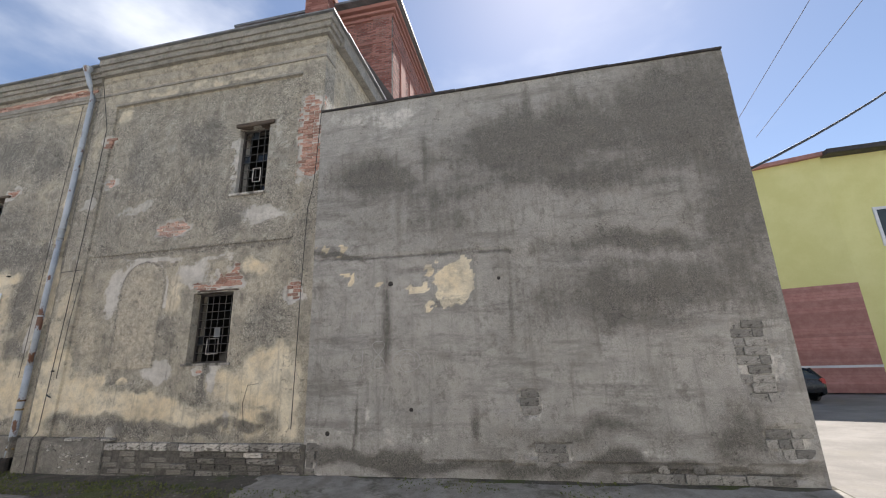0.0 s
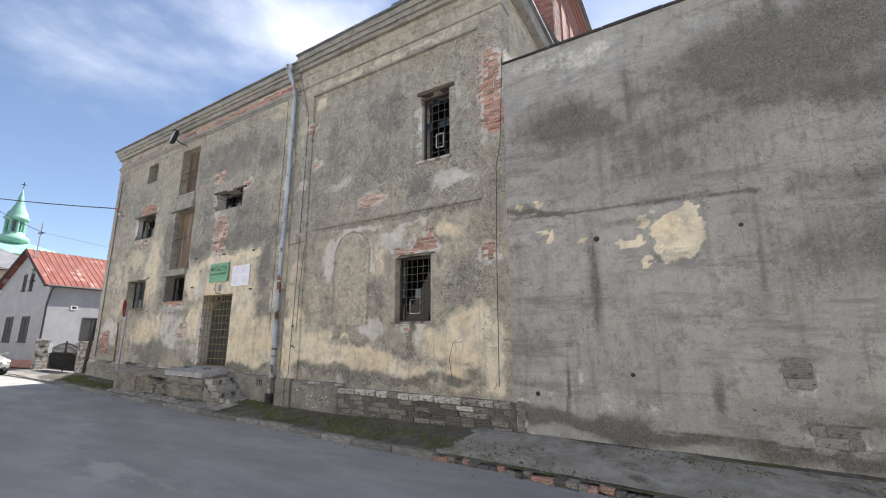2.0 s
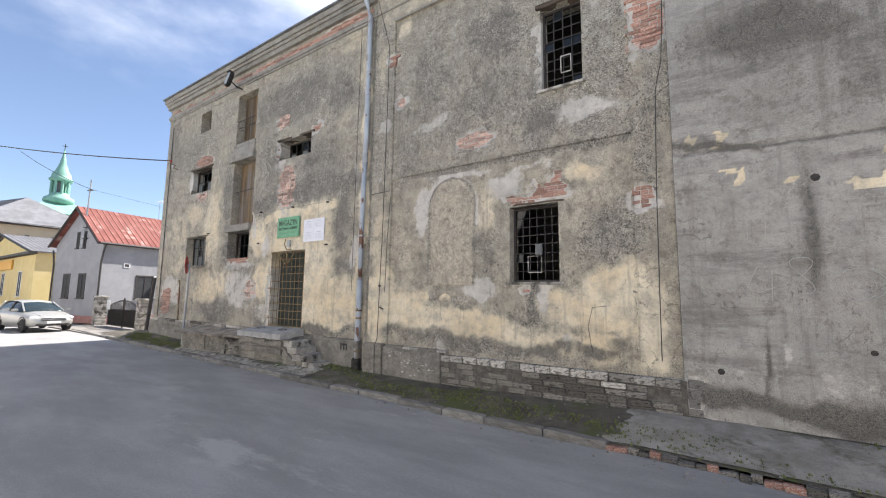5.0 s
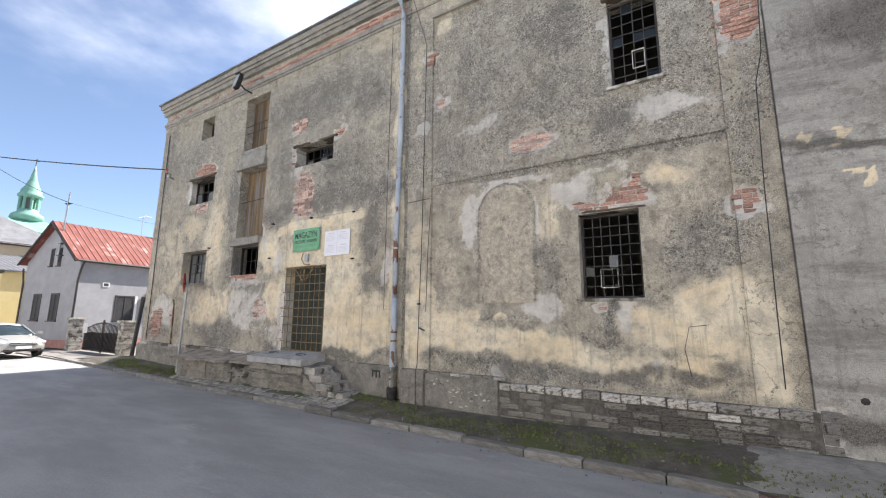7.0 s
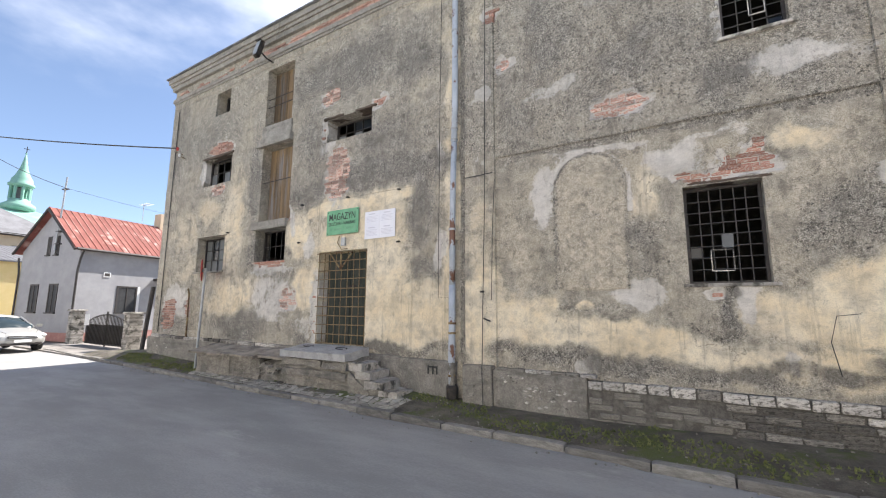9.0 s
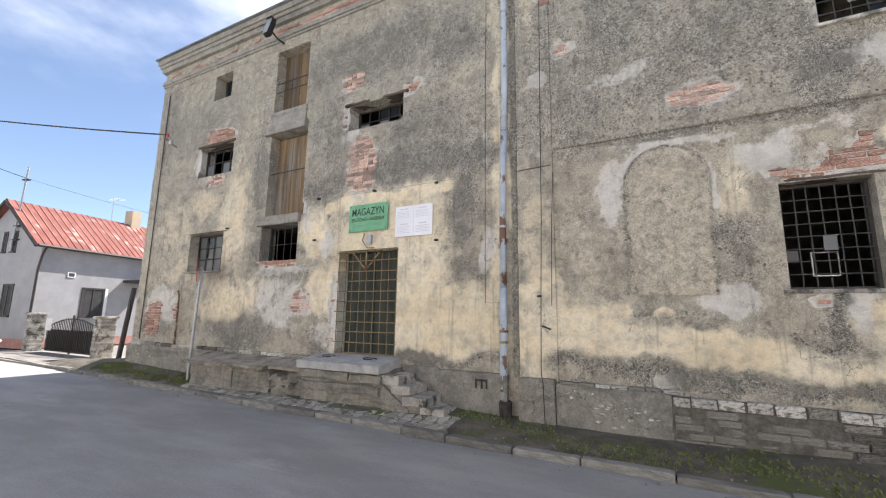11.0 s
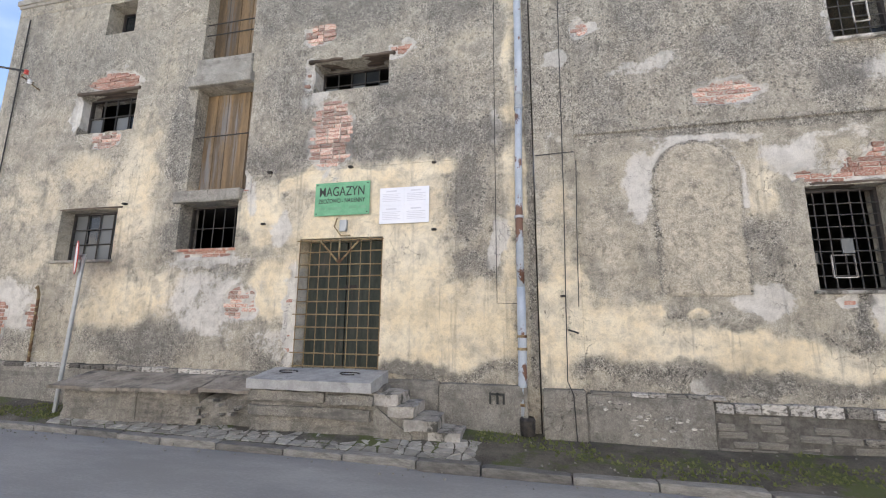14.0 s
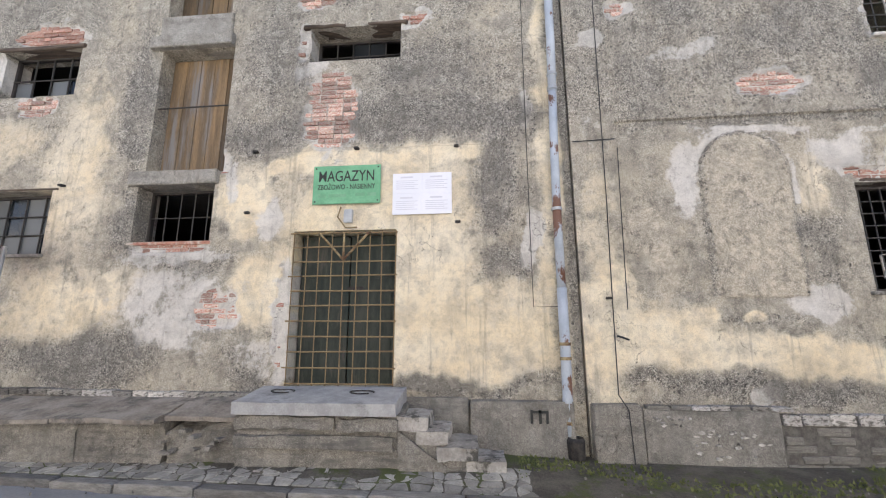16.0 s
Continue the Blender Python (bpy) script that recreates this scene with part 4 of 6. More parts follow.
grid_window("window_1", -6.2, -4.8, 2.87, 3.9, 0.3, 4, 3, "iron-framed window with dirty grey panes", M_IRON, 0.012, M_MILKY, broken=0.05)
grid_window("window_2", -6.2, -4.75, 5.57, 6.45, 0.26, 4, 2, "iron-framed window with some grey panes", M_IRON, 0.014, M_MILKY, broken=0.35)
grid_window("window_3", -5.85, -5.1, 7.88, 8.65, 0.38, 1, 1, "small square dark window opening", M_IRON, 0.01, M_GLASS)
grid_window("window_4", -3.33, -2.08, 3.02, 3.9, 0.33, 5, 2, "barred cellar-like window with no glass", M_BARS, 0.009, M_MILKY, broken=0.92)
grid_window("window_5", -0.72, 0.75, 5.9, 6.5, 0.4, 5, 2, "low wide window with thin bars", M_IRON, 0.012, M_MILKY, broken=0.6)
mw = grid_window("window_6", 6.88, 7.84, 2.16, 3.6, 0.24, 6, 8, "barred window with empty dark panes", M_BARS, 0.009, M_GLASS, broken=0.95)
for a in ((7.17, 7.45, 2.34, 2.353), (7.17, 7.45, 2.647, 2.66), (7.17, 7.183, 2.34, 2.66), (7.437, 7.45, 2.34, 2.66)):
    part("vent_frame", box_bm(a[0], a[1], 0.19, 0.215, a[2], a[3], 0.003), M_LIME, mw, "small white vent frame")
part("pane", box_bm(7.32, 7.46, 0.2, 0.21, 2.68, 2.88), M_MILKY, mw, "pale cracked glass pane")
uw = grid_window("window_7", 7.55, 8.33, 5.78, 7.45, 0.2, 4, 8, "tall barred upper window with dark panes", M_BARS, 0.009, M_GLASS, broken=0.8)
for a in ((7.9, 8.1, 6.1, 6.112), (7.9, 8.1, 6.43, 6.442), (7.9, 7.912, 6.1, 6.44), (8.09, 8.1, 6.1, 6.44)):
    part("vent_frame", box_bm(a[0], a[1], 0.13, 0.155, a[2], a[3], 0.002), M_LIME, uw, "small white vent frame")
sill(-6.26, -4.76, Y1, 2.87, M_CONC, "cracked cement window sill")
sill(6.8, 7.92, Y2 + 0.05, 2.16, M_LIME, "flaking pale cement window sill", 0.04)
sill(7.48, 8.4, Y2 + 0.05, 5.78, M_LIME, "pale metal window sill", 0.07)
sill(-3.4, -2.05, Y1, 3.02, M_BRICK, "brick window sill under bars", 0.01)
lintel(6.76, 7.96, Y2 + 0.05, 3.6, 0.05, M_LINTEL, "rotten dark timber lintel", 0.005, 0.018)
lintel(7.48, 8.46, Y2 + 0.05, 7.45, 0.1, M_LINTEL, "rotten timber lintel over the upper window", 0.05, 0.02)
lintel(-6.3, -4.68, Y1, 6.45, 0.07, M_LINTEL, "dark timber lintel under bare brick", 0.03, 0.015)
lintel(-0.86, -0.15, Y1, 6.5, 0.06, M_LINTEL, "broken timber lintel piece", 0.02, 0.03)
lintel(0.22, 0.85, Y1, 6.5, 0.06, M_LINTEL, "broken timber lintel piece", 0.02, 0.03)
lintel(-3.46, -2.02, Y1, 3.9, 0.22, M_CONC, "concrete lintel above the barred window", 0.09)
lintel(-3.42, -2.0, Y1, 6.27, 0.22, M_CONC, "concrete lintel above the loading door", 0.11)
lintel(-3.32, -2.06, Y1, 6.49, 0.41, M_CONC, "thick concrete block under the upper loading door", 0.04, 0.006)
lintel(-6.25, -4.7, Y1, 3.905, 0.03, M_LINTEL, "thin dark lintel", 0.01, 0.005)


def loading_door(x0, x1, z0, z1, y, n, label, bar_z):
    ob = tagged(thing("door_loading", label, "door"), kind="structure")
    w = (x1 - x0) / n
    for i in range(n):
        dz = random.uniform(-0.02, 0.02)
        part("plank", box_bm(x0 + i * w + 0.004, x0 + (i + 1) * w - 0.004, y + random.uniform(0, 0.012), y + 0.03, z0 + 0.02 + dz, z1 - 0.01, 0.004), M_WOOD, ob)
    for z in bar_z:
        bar("rail", (x0 - 0.1, y - 0.2, z), (x1, y - 0.2, z + 0.01), 0.012, M_IRON, ob)
    return ob


loading_door(-3.25, -2.0, 4.14, 6.27, 0.28, 5, "weathered plank loading door in brown and grey", (5.25,))
loading_door(-3.25, -2.12, 6.92, 8.65, 0.28, 4, "weathered plank loading door with iron rods", (7.5, 7.75))

door = tagged(thing("door_1", "dark green double door behind a rusty grille", "door"), kind="structure")
for i, (a, b) in enumerate(((-0.75, -0.01), (0.01, 0.73))):
    leaf = part("leaf", box_bm(a, b, 0.3, 0.345, 0.97, 3.1, 0.005), M_DOOR, door)
    for z0, z1 in ((1.05, 1.65), (1.75, 2.35), (2.45, 3.02)):
        part("door_panel", box_bm(a + 0.1, b - 0.1, 0.285, 0.302, z0, z1, 0.006), M_DOOR, leaf)
part("latch", box_bm(-0.02, 0.22, 0.25, 0.283, 2.28, 2.33, 0.006), M_IRON, door, "dark iron latch")
part("handle", tube_bm([(0.14, 0.25, 2.28), (0.14, 0.22, 2.2), (0.15, 0.25, 2.13)], 0.01, 6), M_IRON, door)
grille = thing("door_grille", "rusty yellow iron grille over the door", "grille")
GY = Y1 - 0.02
for i in range(9):
    x = -0.745 + i * 1.48 / 8
    bar("bar", (x, GY, 0.97), (x + random.uniform(-0.012, 0.012), GY, 3.1), 0.0085, M_RUST, grille)
for k in range(11):
    z = 1.0 + k * 2.08 / 10
    bar("crossbar", (-0.8 if k % 3 == 1 else -0.75, GY - 0.018, z), (0.77 if k % 3 == 1 else 0.74, GY - 0.018, z + random.uniform(-0.012, 0.012)), 0.011, M_RUST, grille)
for a, b in (((-0.37, 3.08), (0.0, 2.68)), ((0.37, 3.08), (0.0, 2.68)), ((0.0, 3.08), (0.0, 2.68))):
    part("brace", tube_bm([(a[0], GY - 0.04, a[1]), (b[0], GY - 0.04, b[1])], 0.017, 6), M_RUST, grille)

# ---------------------------------------------------------------- plinth, platform, steps
def plinth_block(x0, x1, z0, z1, out, y, label, material=M_PLINTH, rough=0.012):
    ob = thing("plinth", label, "plinth")
    part("block", box_bm(x0, x1, y - out, y + 0.02, z0, z1, 0.015, rough, 4), material, ob)
    return ob


corner_plinth = plinth_block(-8.56, -4.6, 0.05, 0.86, 0.09, Y1, "stained cement plinth at the corner")
plinth_block(-4.6, 1.74, 0.05, 0.84, 0.06, Y1, "dark cement plinth behind the ramp")
plinth_block(1.76, 3.04, 0.08, 0.82, 0.17, Y1, "smooth grey cement plinth block")
plinth_block(3.25, 3.83, 0.05, 0.8, 0.16, Y2, "cement plinth under the pilaster")
salty = plinth_block(3.84, 5.4, 0.05, 0.75, 0.12, Y2, "cement plinth with salt stains")
def crust(parent, cx, cz, rx, rz, y, n):
    """Flakes of pale salt crust peeling from cement."""
    for k in range(n):
        a, r = random.uniform(0, 6.28), math.sqrt(random.random())
        x, z = cx + rx * r * math.cos(a), cz + rz * r * math.sin(a)
        w, h = random.uniform(0.012, 0.06), random.uniform(0.008, 0.028)
        bm = bmesh.new()
        ring = [(w * math.cos(t) * random.uniform(0.6, 1.1), h * math.sin(t) * random.uniform(0.6, 1.1)) for t in (0.785 * i for i in range(8))]
        lo = [bm.verts.new((x + u, y + 0.012, z + v)) for u, v in ring]
        hi = [bm.verts.new((x + u * 0.85, y - random.uniform(0.004, 0.016), z + v * 0.85)) for u, v in ring]
        for i in range(8):
            bm.faces.new((lo[i], lo[(i + 1) % 8], hi[(i + 1) % 8], hi[i]))
        bm.faces.new(hi)
        part("salt_flake", bm, M_LIME, parent)


crust(salty, 4.75, 0.36, 0.5, 0.17, Y2 - 0.125, 30)
crust(salty, 4.2, 0.62, 0.3, 0.06, Y2 - 0.125, 10)
crust(corner_plinth, -7.2, 0.62, 1.0, 0.14, Y1 - 0.095, 14)
marks = thing("scrawl", "small black painted scrawl on the plinth", "graffiti")
for k, (x, z, w, h) in enumerate(((2.5, 0.57, 0.03, 0.16), (2.6, 0.57, 0.035, 0.16), (2.69, 0.57, 0.03, 0.15), (2.53, 0.69, 0.16, 0.03))):
    part("stroke", box_bm(x, x + w, Y1 - 0.192, Y1 - 0.186, z, z + h), M_LETTER, marks)

platform = thing("loading_ramp", "broken cement loading ramp before the door", "ramp")


def rugged(x0, x1, y0, y1, z0, z1, cuts, rough, tops=None, seed=0.0):
    """A worn masonry lump; tops gives the height at front left, front right, back left and back right."""
    bm = box_bm(x0, x1, y0, y1, z0, z1)
    bmesh.ops.subdivide_edges(bm, edges=bm.edges[:], cuts=cuts, use_grid_fill=True)
    for v in bm.verts:
        fx, fy, fz = (v.co.x - x0) / (x1 - x0), (v.co.y - y0) / (y1 - y0), (v.co.z - z0) / (z1 - z0)
        if tops:
            top = (tops[0] * (1 - fx) + tops[1] * fx) * (1 - fy) + (tops[2] * (1 - fx) + tops[3] * fx) * fy
            v.co.z = z0 + fz * (top - z0)
        p = v.co * 4.0 + Vector((seed, 0, 0))
        v.co += noise.noise_vector(p) * rough + noise.noise_vector(p * 3) * rough * 0.5
    return bm


part("body", rugged(-4.55, -3.1, -0.6, -0.05, 0.05, 0.68, 11, 0.035, (0.6, 0.62, 0.76, 0.78)), M_RAMP, platform)
part("body", rugged(-3.12, -1.95, -0.58, -0.05, 0.05, 0.68, 10, 0.03, (0.62, 0.6, 0.76, 0.78), 9.0), M_RAMP, platform)
part("body", rugged(-1.93, -1.0, -0.54, -0.05, 0.05, 0.66, 9, 0.06, (0.45, 0.64, 0.76, 0.8), 3.0), M_RAMP, platform)
part("body", rugged(-1.0, 0.98, -0.63, -0.05, 0.03, 0.74, 13, 0.03, (0.73, 0.73, 0.8, 0.8), 7.0), M_RAMP, platform)
part("cheek", rugged(0.96, 1.5, -0.67, -0.3, 0.03, 0.5, 8, 0.03, (0.56, 0.2, 0.54, 0.2), 5.0), M_RAMP, platform)
for k, (x0, x1, y0, y1, z0, z1) in enumerate(((-1.0, 0.2, -0.7, -0.6, 0.58, 0.71), (0.24, 0.95, -0.71, -0.6, 0.56, 0.7), (-1.0, 0.9, -0.7, -0.6, 0.36, 0.5))):
    part("ledge", rugged(x0, x1, y0, y1, z0, z1, 9, 0.034, seed=4.0 * k), M_RAMP, platform)
for k, (x0, x1, yf, za, zb) in enumerate(((-4.68, -3.3, -0.8, 0.66, 0.82), (-3.28, -1.95, -0.79, 0.67, 0.83), (-1.9, -1.02, -0.68, 0.69, 0.84))):
    part("top_slab", rugged(x0, x1, yf, -0.07, za - 0.05, zb, 6, 0.016, (za, za, zb, zb), 2.0 * k), M_TOP, platform)
for k in range(9):
    s = random.uniform(0.012, 0.035)
    x = random.uniform(-2.4, 1.5)
    part("rubble", rugged(x, x + s * random.uniform(1.5, 4), -0.74, -0.62, 0.08, 0.12 + s, 3, 0.03, seed=float(k)), M_STEP if k % 3 else M_RAMP, platform)
for k in range(9):
    s = random.uniform(0.02, 0.045)
    x, z = random.uniform(-2.0, -1.2), random.uniform(0.2, 0.55)
    part("rubble", rugged(x, x + s * 2, -0.68, -0.55, z, z + s, 2, 0.03, seed=float(k) + 40), M_STEP if k % 4 == 0 else M_RAMP, platform)
slab = thing("door_slab", "grey concrete slab before the grille", "slab")
part("slab", rugged(-1.02, 0.93, -0.76, -0.04, 0.74, 0.96, 9, 0.009, (0.875, 0.875, 0.975, 0.975)), M_SLAB, slab)
for x, y in ((-0.62, -0.32), (0.42, -0.35)):
    part("lifting_loop", tube_bm([(x + 0.15 * math.cos(a) * (1 + 0.2 * math.sin(a)), y + 0.07 * math.sin(a), 0.945 + 0.13 * 0.07 * math.sin(a)) for a in (0.35 * k for k in range(17))], 0.009, 6), M_IRON, slab, "bent iron lifting loop")
steps = thing("steps", "worn pale stone steps beside the slab", "steps")
for k, (x0, x1, y0, z) in enumerate(((0.92, 1.28, -0.66, 0.72), (1.16, 1.53, -0.68, 0.575), (1.4, 1.85, -0.7, 0.42), (1.72, 2.16, -0.66, 0.26))):
    part("step", rugged(x0, x1, y0, -0.1, z - 0.15, z, 5, 0.022, seed=3.0 * k), M_STEP, steps)
    part("step_bed", rugged(x0 + 0.02, x1 - 0.03, y0 + 0.05, -0.1, 0.05, z - 0.13, 3, 0.01, seed=5.0 * k), M_PLINTH, steps)

# ---------------------------------------------------------------- rain pipe, cables, small fittings
pipe = thing("rain_pipe", "flaking blue-grey rainwater pipe", "pipe")
px = lambda z: 2.955 + 0.012 * z + 0.012 * math.sin(z * 1.3)
part("upper_pipe", tube_bm([(px(z), -0.08, z) for z in (5.1, 6.0, 7.2, 8.4, 9.0)] + [(3.02, -0.2, 9.35), (2.98, -0.3, 9.66)], 0.062, 14), M_PIPE, pipe, smooth=True)
part("middle_pipe", tube_bm([(px(z), -0.08, z) for z in (2.2, 3.2, 4.2, 5.14)], 0.058, 14), M_PIPE, pipe, smooth=True)
part("lower_pipe", tube_bm([(px(z), -0.085, z) for z in (0.42, 0.9, 1.5, 2.24)], 0.064, 14), M_PIPE, pipe, smooth=True)
for z in (0.55, 1.32, 1.5, 3.3, 5.12, 5.35, 7.5):
    part("clamp", tube_bm([(px(z), -0.08, z), (px(z), -0.08, z + 0.04)], 0.074, 14), M_GALV if z > 3 else M_RUST, pipe)
part("hopper", lathe_bm([(0.06, 0), (0.1, 0.1), (0.11, 0.16), (0.1, 0.16)], 12), M_PIPE, pipe).matrix_basis = pose(2.98, -0.3, 9.64)
drain = thing("drain_stub", "rusty drain socket under the pipe", "drain")
part("socket", lathe_bm([(0.1, 0), (0.11, 0.2), (0.09, 0.24), (0.08, 0.2)], 12), M_IRON, drain).matrix_basis = pose(3.03, -0.16, 0.18)


def wire(name, pts, r, label, mat=M_CABLE, sag=0.0, n=1):
    ob = thing(name, label, "cable")
    out = []
    for a, b in zip(pts, pts[1:]):
        a, b = Vector(a), Vector(b)
        for i in range(n):
            f = i / n
            out.append(a.lerp(b, f) - Vector((0, 0, sag * 4 * f * (1 - f))))
    out.append(Vector(pts[-1]))
    part("strand", tube_bm(out, r, 6), mat, ob)
    return ob


wire("wall_cable", [(3.3, -0.07, 9.4), (3.72, -0.07, 8.0), (3.7, -0.06, 6.6), (3.66, -0.06, 3.5), (3.62, -0.07, 1.9), (3.6, -0.075, 0.9), (3.66, -0.22, 0.75), (3.68, -0.23, 0.15)], 0.007, "thin black cable down the pilaster")
wire("wall_cable", [(9.7, -0.14, 7.6), (9.62, -0.14, 6.0), (9.6, -0.15, 5.65), (9.5, -0.14, 5.2), (9.45, -0.12, 3.7), (9.42, -0.1, 1.9), (9.41, -0.1, 0.95)], 0.007, "black cable down beside the blank wall")
wire("wall_cable", [(3.87, -0.05, 4.2), (3.83, -0.08, 3.2), (3.8, -0.085, 1.95)], 0.006, "short dead cable end on the wall")
wire("wall_cable", [(2.66, 0.004, 8.9), (2.63, 0.004, 6.0), (2.62, 0.004, 3.0), (2.62, 0.004, 2.0), (2.95, 0.004, 2.0)], 0.005, "thin grey wire beside the pipe")
wire("wall_cable", [(3.26, -0.06, 4.31), (3.84, -0.06, 4.33)], 0.007, "short horizontal wire across the pilaster")
wire("wall_cable", [(3.64, -0.08, 1.62), (3.7, -0.1, 1.6), (3.78, -0.1, 1.57)], 0.014, "frayed black cable end")
wire("wall_cable", [(8.62, -0.02, 1.75), (8.4, -0.03, 1.72), (8.32, -0.03, 1.4), (8.38, -0.03, 1.0)], 0.005, "bent dark wire stuck to the plaster")
wire("wall_cable", [(-8.12, -0.0, 8.6), (-8.1, -0.0, 5.0), (-8.08, -0.0, 1.0)], 0.012, "thin cable down the corner")
wire("conduit", [(-6.44, -0.03, 2.33), (-6.36, -0.06, 2.36), (-6.31, -0.05, 2.2), (-6.31, -0.03, 0.9)], 0.025, "bent rusty conduit stub", M_RUST)
insul = thing("insulator_bracket", "rusty bracket with insulators for the wire", "bracket")
part("arm", tube_bm([(-7.66, 0.02, 6.95), (-7.7, -0.2, 6.98), (-7.5, -0.25, 7.0)], 0.015, 6), M_RUST, insul)
part("arm", tube_bm([(-7.45, 0.02, 6.75), (-7.45, -0.18, 6.8)], 0.015, 6), M_RUST, insul)
for x, z in ((-7.5, 6.98), (-7.45, 6.78)):
    part("insulator", lathe_bm([(0.02, 0), (0.045, 0.02), (0.03, 0.05), (0.045, 0.08), (0.02, 0.11)], 10), M_RED if z > 6.9 else M_WHITE, insul).matrix_basis = pose(x, -0.24 if z > 6.9 else -0.18, z)
wire("overhead_wire", [(-7.5, -0.25, 7.05), (-34.0, -8.0, 12.6)], 0.022, "black overhead service wire", sag=0.5, n=20)
lamp = thing("flood_lamp", "dark flood lamp under the cornice", "lamp")
part("bracket", tube_bm([(-3.08, 0.02, 8.86), (-3.1, -0.2, 8.88), (-3.12, -0.36, 8.98)], 0.022, 8), M_IRON, lamp)
housing = part("housing", box_bm(-0.1, 0.1, -0.07, 0.07, -0.26, 0.26, 0.03), M_IRON, lamp)
housing.matrix_basis = pose(-3.12, -0.44, 9.02, -14, 0, 0)
part("reflector", box_bm(-0.085, 0.085, -0.085, -0.07, -0.24, 0.24, 0.004), M_GALV, housing)
part("hood", box_bm(-0.11, 0.11, -0.13, 0.05, 0.25, 0.275, 0.006), M_IRON, housing)

for x, z in ((-1.45, 4.38), (0.12, 4.36), (1.62, 4.35), (-4.62, 3.97), (-1.5, 3.42), (1.62, 3.2), (3.6, 2.1)):
    hook = thing("wall_hook", "small rusty iron stub in the wall", "hook")
    part("stub", box_bm(x - 0.04, x + 0.035, -0.045, 0.03, z - 0.014, z + 0.02, 0.006, 0.012, 1), M_IRON, hook)
# Flat dark discs on the wall; the holes' shade is put into their colour.
for x, z, r in ((11.3, 3.48, 0.07), (13.32, 3.45, 0.045), (10.14, 0.88, 0.06), (11.68, 1.26, 0.05)):
    hole = thing("anchor_hole", "dark disc standing for a broken anchor hole", "hole")
    part("rim", lathe_bm([(0.0, 0.0), (r * 0.55, 0.002), (r * 0.62, 0.008), (r * 0.75, 0.0)], 7), M_IRON, hole).matrix_basis = pose(x, Y3 - 0.012, z, -90, 0, 0)

# signs over the door
board = thing("granary_sign", "green enamel sign with black lettering", "sign")
part("plate", box_bm(-0.5, 0.51, -0.055, -0.04, 3.5, 4.09, 0.006), M_SIGN, board)
for x, z in ((-0.46, 4.05), (0.47, 4.05), (-0.46, 3.54), (0.47, 3.54)):
    part("screw", lathe_bm([(0.012, 0), (0.012, 0.006), (0.004, 0.008)], 8), M_IRON, board).matrix_basis = pose(x, -0.055, z, 90, 0, 0)


def text_part(body, x, z, size, squeeze, parent, label, fat=0.0):
    cu = bpy.data.curves.new("text", "FONT")
    cu.body, cu.size, cu.align_x, cu.extrude, cu.offset = body, size, "CENTER", 0.001, fat
    tmp = new("text", cu)
    dg = bpy.context.evaluated_depsgraph_get()
    me = bpy.data.meshes.new_from_object(tmp.evaluated_get(dg))
    bpy.data.objects.remove(tmp)
    me.materials.clear()
    me.materials.append(M_LETTER)
    ob = new("lettering", me)
    ob.parent, ob["label"] = parent, label
    ob.matrix_basis = pose(x, -0.058, z, 90, 0, 0) @ Matrix.Diagonal((squeeze, 1, 1, 1))


text_part("MAGAZYN", 0.0, 3.845, 0.235, 0.74, board, "black word MAGAZYN", 0.0012)
text_part("ZBOŻOWO - NASIENNY", 0.0, 3.72, 0.108, 0.72, board, "black smaller lettering", 0.001)
for x0, x1, z in ((-0.42, -0.3, 3.6), (-0.26, 0.0, 3.6), (0.14, 0.28, 3.61), (0.32, 0.45, 3.61)):
    part("faded_line", box_bm(x0, x1, -0.0572, -0.0555, z, z + 0.05), grainy("faded_green", (0.14, 0.33, 0.19), (0.2, 0.4, 0.25)), board)
notice = thing("notice_board", "white notice sheets in four fields", "notice")
for i, (x0, x1, z0, z1) in enumerate(((0.685, 1.1125, 3.632, 3.94), (1.1135, 1.54, 3.632, 3.94), (0.685, 1.1125, 3.32, 3.631), (1.1135, 1.54, 3.32, 3.631))):
    sh = part("sheet", box_bm(x0, x1, -0.03, -0.018, z0, z1, 0.002), M_PAPER, notice)
    for k in range(5):
        part("print_line", box_bm(x0 + 0.05, x1 - 0.06 - 0.05 * (k % 2), -0.0315, -0.0302, z1 - 0.12 - k * 0.03, z1 - 0.11 - k * 0.03), M_INK, sh)
    part("print_mark", box_bm((x0 + x1) / 2 - 0.1, (x0 + x1) / 2 + 0.08, -0.0315, -0.0302, z1 - 0.075, z1 - 0.05), M_INK, sh)
lampbox = thing("junction_box", "grey metal box and bracket under the sign", "box")
part("box", box_bm(-0.02, 0.11, -0.05, 0.02, 3.22, 3.42, 0.01, 0.005, 1), M_GALV, lampbox)
part("bracket", tube_bm([(-0.06, -0.06, 3.45), (-0.1, -0.07, 3.3), (0.02, -0.06, 3.14), (0.18, -0.03, 3.15)], 0.012, 6), M_RUST, lampbox)

# chalk scribbles on the blank wall
chalk = thing("chalk_scribble", "faint chalk figures on the blank wall", "graffiti")
CY = Y3 - 0.026


def stroke(pts):
    part("chalk_line", tube_bm([(x, CY, z) for x, z in pts], 0.0045, 4), M_CHALK, chalk)


